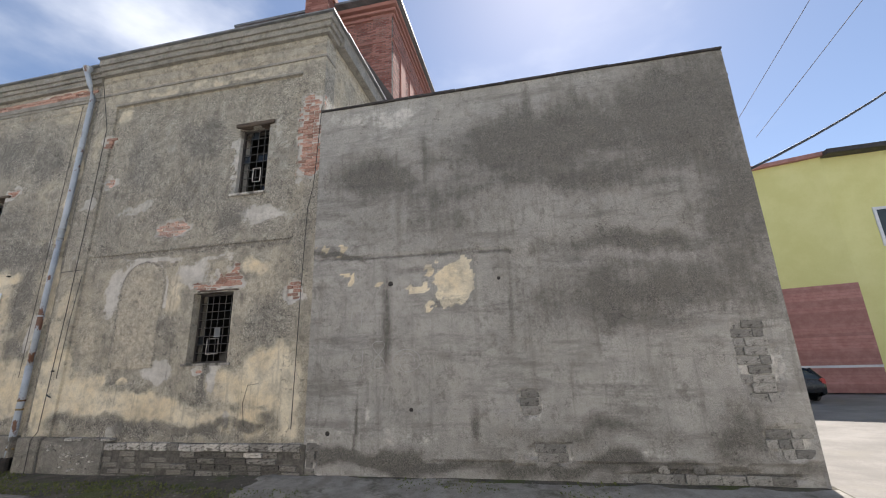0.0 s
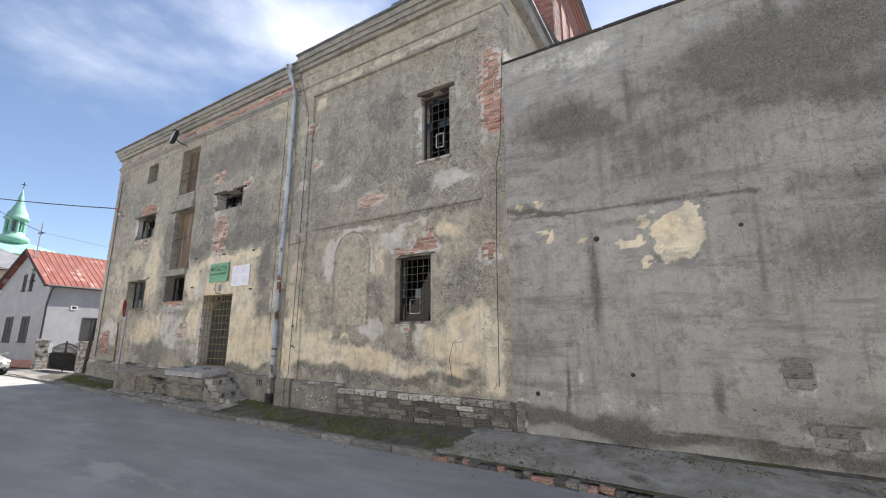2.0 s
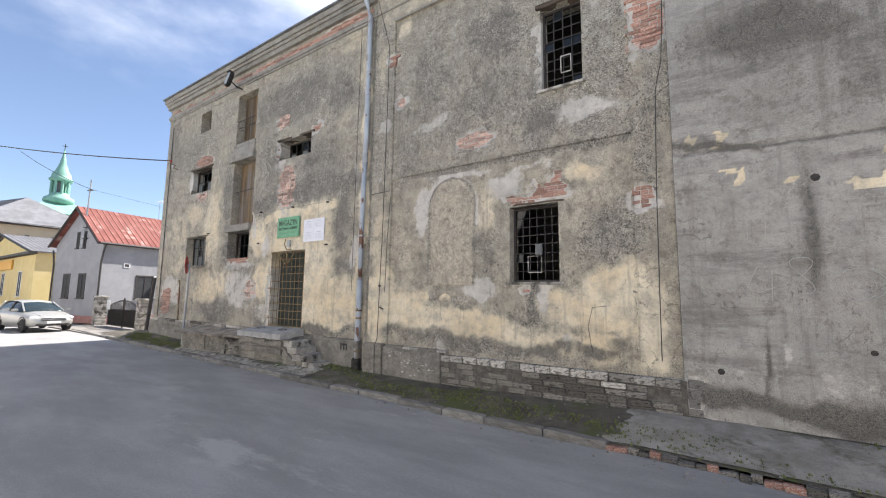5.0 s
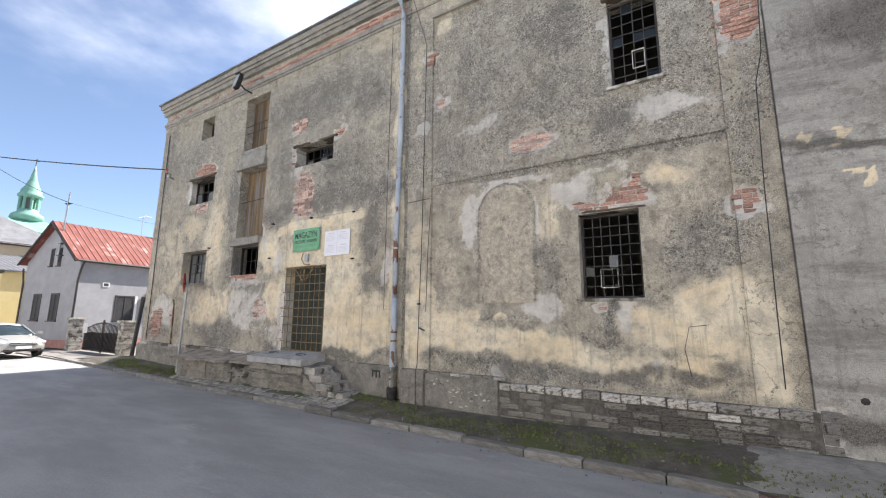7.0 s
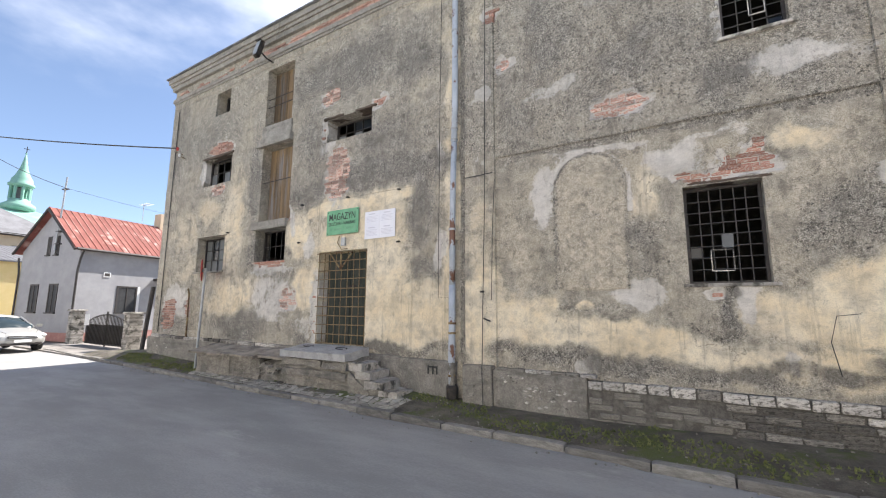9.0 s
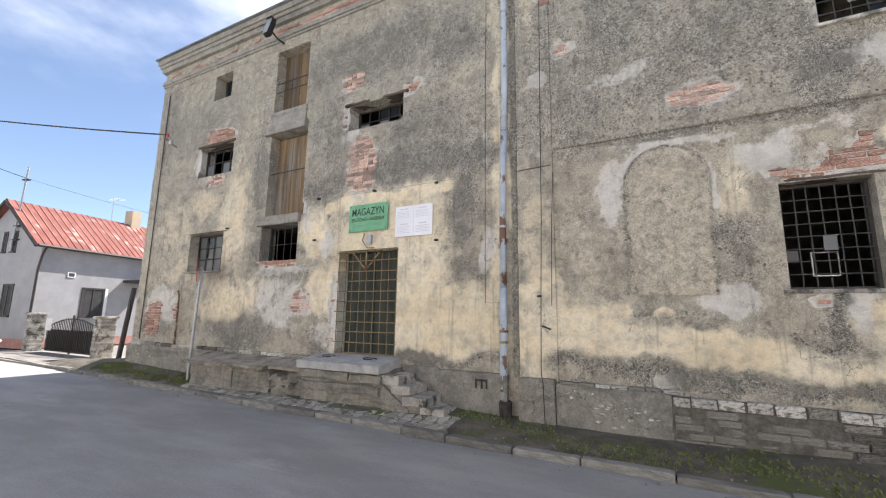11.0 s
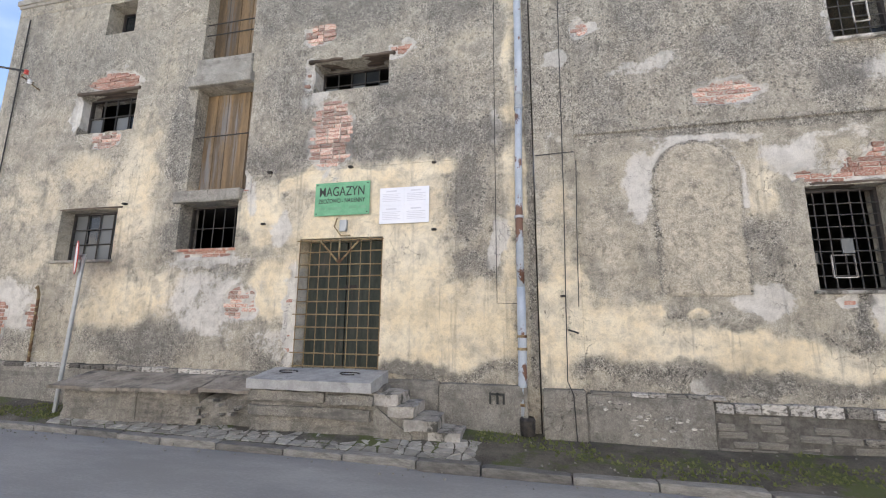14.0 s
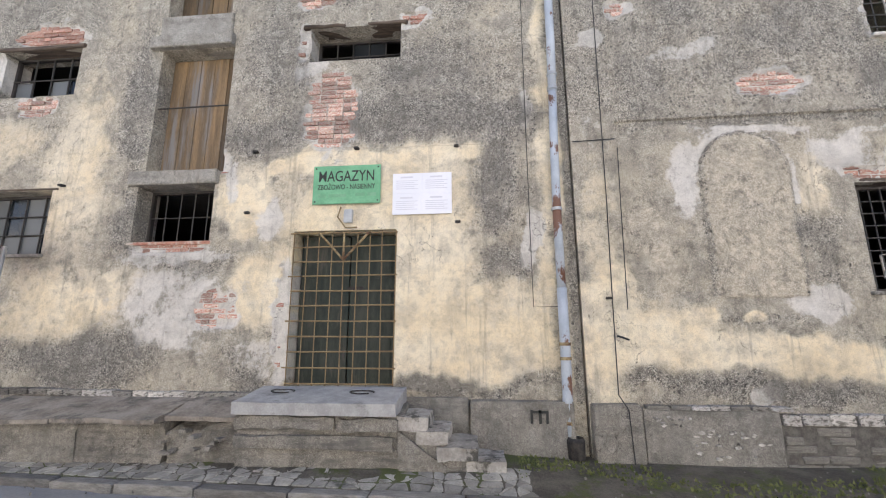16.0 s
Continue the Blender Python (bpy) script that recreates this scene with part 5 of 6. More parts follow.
stroke([(10.62, 2.32), (10.5, 2.05), (10.62, 1.98), (10.8, 2.05)])
stroke([(10.78, 2.28), (10.76, 1.9)])
stroke([(11.08 + 0.12 * math.sin(2 * a), 2.2 + 0.24 * math.cos(a)) for a in (0.35 * k for k in range(19))])
stroke([(11.6 + 0.26 * math.cos(a), 2.08 + 0.2 * math.sin(a)) for a in (0.4 * k for k in range(17))])
stroke([(11.62 + 0.14 * math.cos(a), 2.05 + 0.16 * math.sin(a)) for a in (0.4 * k for k in range(15))])
stroke([(10.55, 3.0), (10.54, 2.72)])
stroke([(10.75, 3.02), (10.74, 2.7)])

# road sign on its post, edge-on
post = thing("road_sign", "round road sign on a leaning grey post", "sign")
part("pole", tube_bm([(-4.95, -0.42, 0.1), (-4.86, -0.42, 2.9)], 0.034, 10), M_GALV, post)
disc = part("disc", lathe_bm([(0.3, -0.004), (0.3, 0.004), (0.0, 0.004)], 28), M_WHITE, post, "white enamelled disc")
disc.matrix_basis = pose(-4.99, -0.45, 2.84, 0, 88, 57)
rim = part("rim", lathe_bm([(0.25, 0.0), (0.305, -0.008), (0.31, 0.0), (0.305, 0.008), (0.25, 0.006)], 28), M_RED, post, "red rim")
rim.matrix_basis = pose(-4.99, -0.45, 2.84, 0, 88, 57)
part("clip", box_bm(-4.97, -4.84, -0.47, -0.38, 2.8, 2.86, 0.008), M_GALV, post)

# ---------------------------------------------------------------- grey house beyond the corner
def gable_house(name, label, at, width, length, eave, peak, wall_mat, roof_mat, over=0.35, thick=0.1):
    """Gable wall on the local x axis (0 to -width), the body running back along local y."""
    ob = thing(name, label, "house", at=at)
    bm = bmesh.new()
    pro = [(0, 0), (0, eave), (-width / 2, peak), (-width, eave), (-width, 0)]
    f = [bm.verts.new((x, 0, z)) for x, z in pro]
    b = [bm.verts.new((x, length, z)) for x, z in pro]
    bm.faces.new(f[::-1]), bm.faces.new(b)
    for i in range(5):
        k = (i + 1) % 5
        bm.faces.new((f[i], f[k], b[k], b[i]))
    bmesh.ops.recalc_face_normals(bm, faces=bm.faces[:])
    part("wall", bm, wall_mat, ob)
    k = (peak - eave) / (width / 2)
    for s in (0, 1):
        bm = bmesh.new()
        e = over * 0.6
        x_e = e if s == 0 else -width - e
        ze = eave - k * e
        vs = []
        for y in (-over, length + over):
            for x, z in ((x_e, ze), (-width / 2, peak)):
                for dz in (0.02, 0.02 + thick):
                    vs.append(bm.verts.new((x, y, z + dz)))
        for q in ((0, 2, 3, 1), (4, 5, 7, 6), (0, 1, 5, 4), (2, 6, 7, 3), (1, 3, 7, 5), (0, 4, 6, 2)):
            bm.faces.new([vs[i] for i in q])
        bmesh.ops.recalc_face_normals(bm, faces=bm.faces[:])
        roof = part("roof", bm, roof_mat, ob)
        n = int((length + 2 * over) / 0.33)
        for i in range(n + 1):
            y = -over + 0.02 + i * 0.33
            bar("roof_rib", (x_e, y, ze + thick + 0.03), (-width / 2, y, peak + thick + 0.03), 0.028, roof_mat, roof)
        part("verge_board", tube_bm([(x_e, -over - 0.01, ze + 0.02), (-width / 2, -over - 0.01, peak + 0.02)], 0.07, 6), M_DARK, ob)
    return ob


def house_window(parent, x0, x1, z0, z1, y=0.0, face="gable", frame_mat=None, sill_mat=None):
    """Recessed-looking window: matte near-black pane, frame, sill, on the gable (y) or side (x) face."""
    flip = Matrix.Identity(4) if face == "gable" else Matrix(((0, -1, 0, 0), (1, 0, 0, 0), (0, 0, 1, 0), (0, 0, 0, 1)))
    w = part("window", box_bm(x0, x1, y - 0.012, y + 0.05, z0, z1, 0.003), M_DARKPANE, parent)
    w.data.transform(flip)
    for a in ((x0 - 0.05, x0 + 0.04, z0, z1), (x1 - 0.04, x1 + 0.05, z0, z1), (x0 - 0.05, x1 + 0.05, z1 - 0.04, z1 + 0.05), ((x0 + x1) / 2 - 0.025, (x0 + x1) / 2 + 0.025, z0, z1)):
        f = part("frame", box_bm(a[0], a[1], y - 0.03, y + 0.03, a[2], a[3], 0.004), frame_mat or M_DARK, w)
        f.data.transform(flip)
    s = part("sill", box_bm(x0 - 0.08, x1 + 0.08, y - 0.1, y + 0.03, z0 - 0.06, z0, 0.006), sill_mat or M_DARK, w)
    s.data.transform(flip)


H_AT = Matrix.Translation((-20.8, 1.75, 0)) @ Matrix.Rotation(radians(9), 4, "Z")
house = gable_house("grey_house", "grey rendered house with a red sheet roof", H_AT, 5.6, 11.0, 4.95, 7.2, M_GREYWALL, M_REDROOF)
for x0, x1 in ((-2.4, -1.65), (-4.25, -3.5)):
    house_window(house, x0, x1, 1.5, 3.0)
for x0, x1 in ((-3.1, -2.85), (-2.3, -2.05)):
    house_window(house, x0, x1, 4.65, 5.65)
house_window(house, 2.0, 3.0, 1.5, 2.95, 0.0, "side")
jamb = part("window_jamb", box_bm(3.06, 3.2, -0.03, 0.02, 1.45, 3.0, 0.004), M_WHITE, house, "pale window jamb")
jamb.data.transform(Matrix(((0, -1, 0, 0), (1, 0, 0, 0), (0, 0, 1, 0), (0, 0, 0, 1))))
part("vent", box_bm(-0.012, 0.03, 1.2, 1.55, 3.45, 3.72, 0.004), M_WHITE, house, "small square vent")
part("vent_hole", box_bm(0.02, 0.034, 1.25, 1.5, 3.5, 3.67, 0.002), M_DARK, house)
part("gutter", tube_bm([(0.26, -0.3, 4.84), (0.26, 11.2, 4.82)], 0.075, 8), M_DARK, house)
part("rain_pipe", tube_bm([(0.24, 0.05, 4.8), (0.1, 0.0, 4.4), (0.06, -0.06, 3.7), (0.06, -0.06, 0.1)], 0.055, 8), M_DARK, house)
part("rain_pipe", tube_bm([(-5.75, -0.1, 4.6), (-5.6, -0.06, 3.7), (-5.6, -0.06, 0.1)], 0.05, 8), M_DARK, house)
part("base_band", box_bm(-5.62, 0.02, -0.03, 11.02, 0.0, 0.45, 0.01), M_PINK, house)
part("chimney", box_bm(-3.15, -2.5, 5.6, 6.2, 6.6, 8.2, 0.02), M_BEIGE, house)
part("porch_roof", box_bm(0.0, 1.3, 3.9, 5.4, 3.4, 3.55, 0.02), M_DARK, house)
mast = part("mast", tube_bm([(-2.2, -0.12, 4.9), (-2.05, -0.12, 6.6), (-1.95, -0.12, 9.0)], 0.045, 8), M_GALV, house)
for z in (5.2, 5.9, 8.3):
    part("mast_clamp", box_bm(-2.25, -1.8, -0.16, 0.0, z, z + 0.06, 0.006), M_DARK, mast)
mt = H_AT @ Vector((-1.98, -0.12, 8.4))
wire("overhead_wire", [tuple(mt), (-38.0, 0.4, 13.6)], 0.018, "thin black wire from the roof mast", sag=0.2, n=12)
wire("overhead_wire", [tuple(mt), (-21.5, 9.0, 7.6)], 0.008, "thin stay wire from the roof mast", sag=0.1, n=6)
aerial = thing("tv_aerial", "thin rooftop television aerial", "aerial")
ap = H_AT @ Vector((-2.8, 4.6, 7.1))
part("pole", tube_bm([ap, ap + Vector((0, 0, 1.6))], 0.02, 6), M_GALV, aerial)
for k in range(5):
    part("element", tube_bm([ap + Vector((-0.1 + 0.22 * k, -0.25, 1.5)), ap + Vector((-0.1 + 0.22 * k, 0.25, 1.5))], 0.01, 5), M_GALV, aerial)
part("boom", tube_bm([ap + Vector((-0.2, 0, 1.5)), ap + Vector((0.9, 0, 1.45))], 0.012, 5), M_GALV, aerial)

# gate and stone pillars between the house and the granary
def stone_pillar(x, y, w, h):
    ob = thing("gate_pillar", "gate pillar of thin stacked pale stones", "pillar", "gate pillars")
    part("core", box_bm(x - w / 2 + 0.03, x + w / 2 - 0.03, y - w / 2 + 0.03, y + w / 2 - 0.03, 0, h), M_CONC, ob)
    z = 0.0
    while z < h - 0.05:
        t = random.uniform(0.06, 0.11)
        cut = random.uniform(-0.15, 0.15)
        for a, b in ((-w / 2, cut - 0.006), (cut + 0.006, w / 2)):
            part("stone", box_bm(x + a, x + b, y - w / 2 - random.uniform(0, 0.02), y + w / 2 + 0.01, z, min(z + t, h) - 0.01, 0.01), M_STEP, ob)
        z += t
    part("cap", box_bm(x - w / 2 - 0.06, x + w / 2 + 0.06, y - w / 2 - 0.06, y + w / 2 + 0.06, h, h + 0.09, 0.02), M_LIME, ob, "pale sloping cap")


stone_pillar(-18.9, 1.35, 0.5, 1.6)
stone_pillar(-13.3, 1.45, 0.5, 1.5)
gate = thing("metal_gate", "black wrought-iron double gate", "gate")
for x0, x1 in ((-18.0, -15.85), (-15.8, -13.7)):
    leafy = part("gate_leaf", box_bm(x0, x1, 1.44, 1.47, 0.12, 0.17, 0.004), M_IRON, gate)
    for i in range(16):
        x = x0 + (x1 - x0) * i / 15
        f = (x + 18.0) / 4.3
        bar("rod", (x, 1.455, 0.1), (x, 1.455, 1.15 + 0.35 * math.sin(math.pi * f)), 0.016, M_IRON, leafy)
    pts = [(x0 + (x1 - x0) * k / 8, 1.455, 1.1 + 0.35 * math.sin(math.pi * (x0 + (x1 - x0) * k / 8 + 18) / 4.3)) for k in range(9)]
    part("top_rail", tube_bm(pts, 0.02, 6), M_IRON, leafy)
    part("back_sheet", box_bm(x0, x1, 1.475, 1.48, 0.15, 1.0), M_DARK, leafy)
bar("gate_post", (-15.82, 1.455, 0), (-15.82, 1.455, 1.6), 0.04, M_IRON, gate)
part("notice", box_bm(-18.1, -17.6, 1.40, 1.415, 0.95, 1.45, 0.004), M_WHITE, gate, "white notice plate")
post_w = thing("gate_post", "dark leaning timber post at the granary corner", "post")
part("timber", tube_bm([(-9.3, 0.1, 0.05), (-9.0, 0.15, 2.5)], 0.07, 8), M_DARK, post_w)
drive = tagged(finish("pavement_drive", box_bm(-19.5, -11.5, -0.6, 2.8, -0.03, 0.05, 0.02), M_GROUND), "pale concrete drive before the gate", kind="structure")

# yellow shop house further along, beige block and church behind
shop = gable_house("yellow_house", "long yellow house with a dark eave", pose(-33.5, 1.3, 0), 22, 8, 4.9, 7.0, M_YELLOW, M_GREYROOF)
for x in (-3.5, -9.5, -13.5, -18.0):
    house_window(shop, x - 1.1, x, 1.5, 3.5, 0.0, "gable", M_WHITE, M_WHITE)
part("fascia", box_bm(-22.4, 0.4, -0.5, 0.0, 4.75, 4.95, 0.01), M_DARK, shop)
part("shop_sign", box_bm(-12.6, -6.8, -0.14, -0.03, 3.75, 4.55, 0.01), M_ORANGE, shop, "orange shop sign")
beige = thing("beige_block", "beige rendered block with a grey roof", "building")
part("wall", box_bm(-66, -47.5, -0.2, 9.0, 0, 8.6, 0.02), M_BEIGE, beige)
bm = bmesh.new()
a = [bm.verts.new(p) for p in ((-67, -1.0, 8.6), (-46.8, -1.0, 8.6), (-46.8, 9.6, 8.4), (-67, 9.6, 8.4), (-62, 2.5, 12.6), (-54, 4.0, 12.4))]
for q in ((0, 1, 5, 4), (1, 2, 5), (2, 3, 4, 5), (3, 0, 4), (0, 3, 2, 1)):
    bm.faces.new([a[i] for i in q])
part("roof", bm, M_GREYROOF, beige)
for y in (1.0, 3.0, 5.0):
    part("vent", box_bm(-47.52, -47.46, y, y + 0.35, 7.2, 7.5, 0.01), M_DARK, beige)
part("eave", box_bm(-66.5, -46.9, -0.9, 9.5, 8.42, 8.62, 0.02), M_DARK, beige)

church = thing("church_tower", "white church with a green copper lantern spire", "church", at=pose(-94.0, 15.2, 0))
part("nave", box_bm(-16, 5, -5.5, 9, 0, 16.0, 0.05), M_CHURCH, church)
bm = bmesh.new()
a = [bm.verts.new(p) for p in ((-16, -6, 16.0), (5.5, -6, 16.0), (5.5, 9.5, 16.0), (-16, 9.5, 16.0), (0.5, -1.6, 18.9), (0.5, 1.8, 18.9), (-10, 1.8, 18.9), (-10, -1.6, 18.9))]
for q in ((0, 1, 4, 7), (1, 2, 5, 4), (2, 3, 6, 5), (3, 0, 7, 6), (4, 5, 6, 7)):
    bm.faces.new([a[i] for i in q])
part("nave_roof", bm, M_COPPER, church)
part("bulb", lathe_bm([(1.2, 18.4), (1.9, 18.5), (2.35, 19.0), (2.2, 19.6), (1.5, 20.1), (1.45, 20.6)], 16), M_COPPER, church, smooth=True)
for k in range(8):
    t = 2 * math.pi * k / 8
    bar("lantern_post", (1.3 * math.cos(t), 1.3 * math.sin(t), 20.5), (1.3 * math.cos(t), 1.3 * math.sin(t), 23.0), 0.22, M_COPPER, church)
part("lantern_core", lathe_bm([(0.5, 20.5), (0.5, 23.0)], 8), M_GREYROOF, church)
part("lantern_head", lathe_bm([(1.3, 22.8), (1.75, 23.0), (1.8, 23.3), (1.5, 23.6), (1.45, 24.2), (1.0, 25.0), (0.55, 26.4), (0.25, 28.0), (0.08, 29.0)], 16), M_COPPER, church, smooth=True)
part("ball", lathe_bm([(0.02, 28.9), (0.18, 29.1), (0.02, 29.3)], 8), M_COPPER, church)
part("cross", box_bm(-0.05, 0.05, -0.05, 0.05, 29.2, 30.4), M_DARK, church)
part("cross_arm", box_bm(-0.05, 0.05, -0.4, 0.4, 29.9, 30.0), M_DARK, church)
for y in (-3.2, 2.0):
    part("arched_window", lathe_bm([(0.0, -0.05), (0.7, -0.05), (0.7, 0.05), (0.0, 0.05)], 14), M_DARK, church).matrix_basis = pose(5.02, y, 14.4, 0, 90, 0)
    part("window_lower", box_bm(4.97, 5.06, y - 0.7, y + 0.7, 12.6, 14.4), M_DARK, church)

# ---------------------------------------------------------------- cars
def loft(rings, smooth=True):
    bm = bmesh.new()
    vs = [[bm.verts.new(p) for p in r] for r in rings]
    n = len(rings[0])
    for a, b in zip(vs, vs[1:]):
        for k in range(n - 1):
            bm.faces.new((a[k], a[k + 1], b[k + 1], b[k]))
    bm.faces.new(vs[0]), bm.faces.new(vs[-1][::-1])
    bmesh.ops.recalc_face_normals(bm, faces=bm.faces[:])
    return bm


def car(label, at, paint):
    """Five-door hatchback, nose along local +x, origin on the ground under its middle."""
    ob = thing("parked_car", label, "car", at=at)
    rings = []
    for x, w, zb, zt in ((-2.1, 0.66, 0.42, 0.78), (-2.05, 0.8, 0.3, 0.92), (-1.7, 0.86, 0.22, 0.98), (-0.9, 0.88, 0.2, 0.97), (0.2, 0.88, 0.2, 0.95), (0.95, 0.88, 0.2, 0.92), (1.5, 0.86, 0.22, 0.84), (1.88, 0.8, 0.26, 0.74), (2.07, 0.66, 0.3, 0.66), (2.13, 0.5, 0.36, 0.58)):
        zm = (zb + zt) / 2
        rings.append([(x, -w * 0.8, zb), (x, -w * 0.97, zb + 0.1), (x, -w, zm), (x, -w * 0.97, zt - 0.1), (x, -w * 0.84, zt - 0.01), (x, -w * 0.45, zt + 0.03), (x, 0, zt + 0.045), (x, w * 0.45, zt + 0.03), (x, w * 0.84, zt - 0.01), (x, w * 0.97, zt - 0.1), (x, w, zm), (x, w * 0.97, zb + 0.1), (x, w * 0.8, zb)])
    part("body", loft(rings), paint, ob, smooth=True)
    cab = []
    for x, w, z in ((-1.98, 0.62, 0.98), (-1.62, 0.58, 1.38), (-0.9, 0.58, 1.44), (-0.2, 0.57, 1.42), (0.2, 0.55, 1.36), (1.02, 0.6, 0.97)):
        cab.append([(x, -0.78, 0.93), (x, -(w + 0.1), (0.93 + z) / 2 + 0.05), (x, -w, z - 0.03), (x, 0, z + 0.02), (x, w, z - 0.03), (x, w + 0.1, (0.93 + z) / 2 + 0.05), (x, 0.78, 0.93)])
    part("glasshouse", loft(cab), M_CARGLASS, ob, "dark windows and windscreen", smooth=True)
    top = [[(x, -w, z), (x, -w * 0.6, z + 0.035), (x, 0, z + 0.045), (x, w * 0.6, z + 0.035), (x, w, z)] for x, w, z in ((-1.64, 0.6, 1.37), (-0.9, 0.6, 1.425), (-0.2, 0.59, 1.405), (0.16, 0.57, 1.345))]
    part("roof", loft(top), paint, ob, smooth=True)
    for s in (-1, 1):
        part("pillar", tube_bm([(0.18, s * 0.57, 1.36), (1.04, s * 0.72, 0.95)], 0.035, 6), paint, ob)
        part("pillar", tube_bm([(-0.35, s * 0.6, 1.4), (-0.35, s * 0.8, 0.95)], 0.035, 6), M_DARK, ob)
        part("pillar", tube_bm([(-1.6, s * 0.6, 1.37), (-1.98, s * 0.74, 0.95)], 0.06, 6), paint, ob)
        mirror = part("mirror", box_bm(0.72, 0.88, s * 0.98 - 0.1, s * 0.98 + 0.1, 0.95, 1.08, 0.03), paint, ob)
        hl = bmesh.new()
        bmesh.ops.create_uvsphere(hl, u_segments=12, v_segments=8, radius=1)
        for v in hl.verts:
            v.co = (1.86 + v.co.x * 0.2, s * 0.62 + v.co.y * 0.2, 0.66 + v.co.z * 0.1)
        part("headlight", hl, M_LAMPGLASS, ob, "clear headlight", smooth=True)
        part("tail_light", box_bm(-2.1, -1.98, s * 0.7 - 0.1, s * 0.7 + 0.1, 0.75, 0.98, 0.03), M_RED, ob)
        for x in (-1.3, 1.32):
            wh = part("wheel", lathe_bm([(0.2, -0.1), (0.29, -0.1), (0.315, -0.07), (0.315, 0.07), (0.29, 0.1), (0.2, 0.1)], 24), M_TYRE, ob)
            wh.matrix_basis = pose(x, s * 0.78, 0.315, 90, 0, 0)
            part("rim", lathe_bm([(0.21, -0.06), (0.21, 0.085), (0.16, 0.08), (0.05, 0.1), (0.0, 0.1)] if s < 0 else [(0.0, -0.1), (0.05, -0.1), (0.16, -0.08), (0.21, -0.085), (0.21, 0.06)], 20), M_GALV, wh)
            part("wheel_arch", tube_bm([(x + 0.37 * math.cos(a), s * 0.865, 0.33 + 0.37 * math.sin(a)) for a in (math.pi * k / 10 for k in range(11))], 0.025, 6), M_DARK, ob)
    part("grille", box_bm(1.95, 2.15, -0.46, 0.46, 0.53, 0.66, 0.03), M_DARK, ob)
    part("chrome_bar", box_bm(2.0, 2.17, -0.44, 0.44, 0.585, 0.615, 0.008), M_GALV, ob)
    part("lower_grille", box_bm(1.95, 2.16, -0.62, 0.62, 0.3, 0.4, 0.03), M_DARK, ob)
    part("number_plate", box_bm(2.13, 2.18, -0.26, 0.26, 0.41, 0.52, 0.004), M_WHITE, ob)
    part("bonnet_line", tube_bm([(1.1, -0.7, 0.945), (1.7, -0.6, 0.86), (1.95, -0.45, 0.77)], 0.006, 4), M_DARK, ob)
    part("bonnet_line", tube_bm([(1.1, 0.7, 0.945), (1.7, 0.6, 0.86), (1.95, 0.45, 0.77)], 0.006, 4), M_DARK, ob)
    return ob


car("silver hatchback parked by the kerb facing the street", pose(-17.9, -1.5, 0, 0, 0, 7), M_CARPAINT)
car("black estate car parked in the sunlit yard", pose(24.6, 15.6, -0.05, 0, 0, 100), M_BLACKCAR)

# ---------------------------------------------------------------- lemon house beyond the annexe
lemon = thing("lemon_house", "tall lemon-yellow house with a pink brick base", "house")
A, B, C = Vector((30.3, 17.2, 0)), Vector((20.0, 20.8, 0)), Vector((42.0, 16.4, 0))


def face_box(p, q, z0, z1, out, back, bevel=0.0):
    """A slab along the line p to q, proud of it by out."""
    d = (q - p).normalized()
    n = Vector((d.y, -d.x, 0))
    if n.y > 0:
        n = -n
    bm = bmesh.new()
    vs = [bm.verts.new((c.x, c.y, z)) for c in (p + n * out, q + n * out, q - n * back, p - n * back) for z in (z0, z1)]
    for f in ((0, 2, 3, 1), (2, 4, 5, 3), (4, 6, 7, 5), (6, 0, 1, 7), (1, 3, 5, 7), (0, 6, 4, 2)):
        bm.faces.new([vs[i] for i in f])
    bmesh.ops.recalc_face_normals(bm, faces=bm.faces[:])
    return bm


part("wall", face_box(A, B, 0, 12.4, 0, 8), M_LEMON, lemon)
part("wall", face_box(A, C, 0, 12.3, 0, 8), M_LEMON, lemon)
part("base", face_box(A, B, 0, 5.3, 0.03, 0.2), M_PINK, lemon, "pink brick cladding")
for k in range(34):
    part("cladding_course", face_box(A, B, 0.1 + k * 0.155, 0.1 + k * 0.155 + 0.135, 0.045, 0.0), M_PINK, lemon)
part("white_band", face_box(A, B, 1.2, 1.32, 0.07, 0.0), M_WHITE, lemon)
part("roof_edge", face_box(A + Vector((0.3, 0, 0)), B, 12.4, 12.62, 0.35, 8.4), M_PINK, lemon)
part("roof_edge", face_box(A, C, 12.3, 12.55, 0.7, 8.4), M_DARK, lemon)
d = (C - A).normalized()
for s in (1.6, 6.5):
    p = A + d * s
    wv = part("window", face_box(p, p + d * 1.0, 7.2, 9.1, 0.03, 0.02), M_CARGLASS, lemon)
    for a, b, z0, z1 in ((-0.08, 0.06, 7.1, 9.2), (0.94, 1.08, 7.1, 9.2), (0.06, 0.94, 9.05, 9.2), (0.06, 0.94, 7.1, 7.25)):
        part("frame", face_box(p + d * a, p + d * b, z0, z1, 0.06, 0.0), M_WHITE, wv)
wire("overhead_wire", [(17.7, 0.5, 5.15), (33.5, 9.9, 15.9)], 0.028, "black wire from the annexe wall", sag=0.6, n=14)
wire("overhead_wire", [(29.8, 24.0, 18.2), (29.0, 11.0, 19.5), (28.0, -4.0, 22.0)], 0.02, "grey overhead line in the sky", M_GREYROOF)
wire("overhead_wire", [(31.3, 24.0, 17.4), (31.0, 11.0, 18.7), (30.0, -4.0, 21.0)], 0.02, "grey overhead line in the sky", M_GREYROOF)
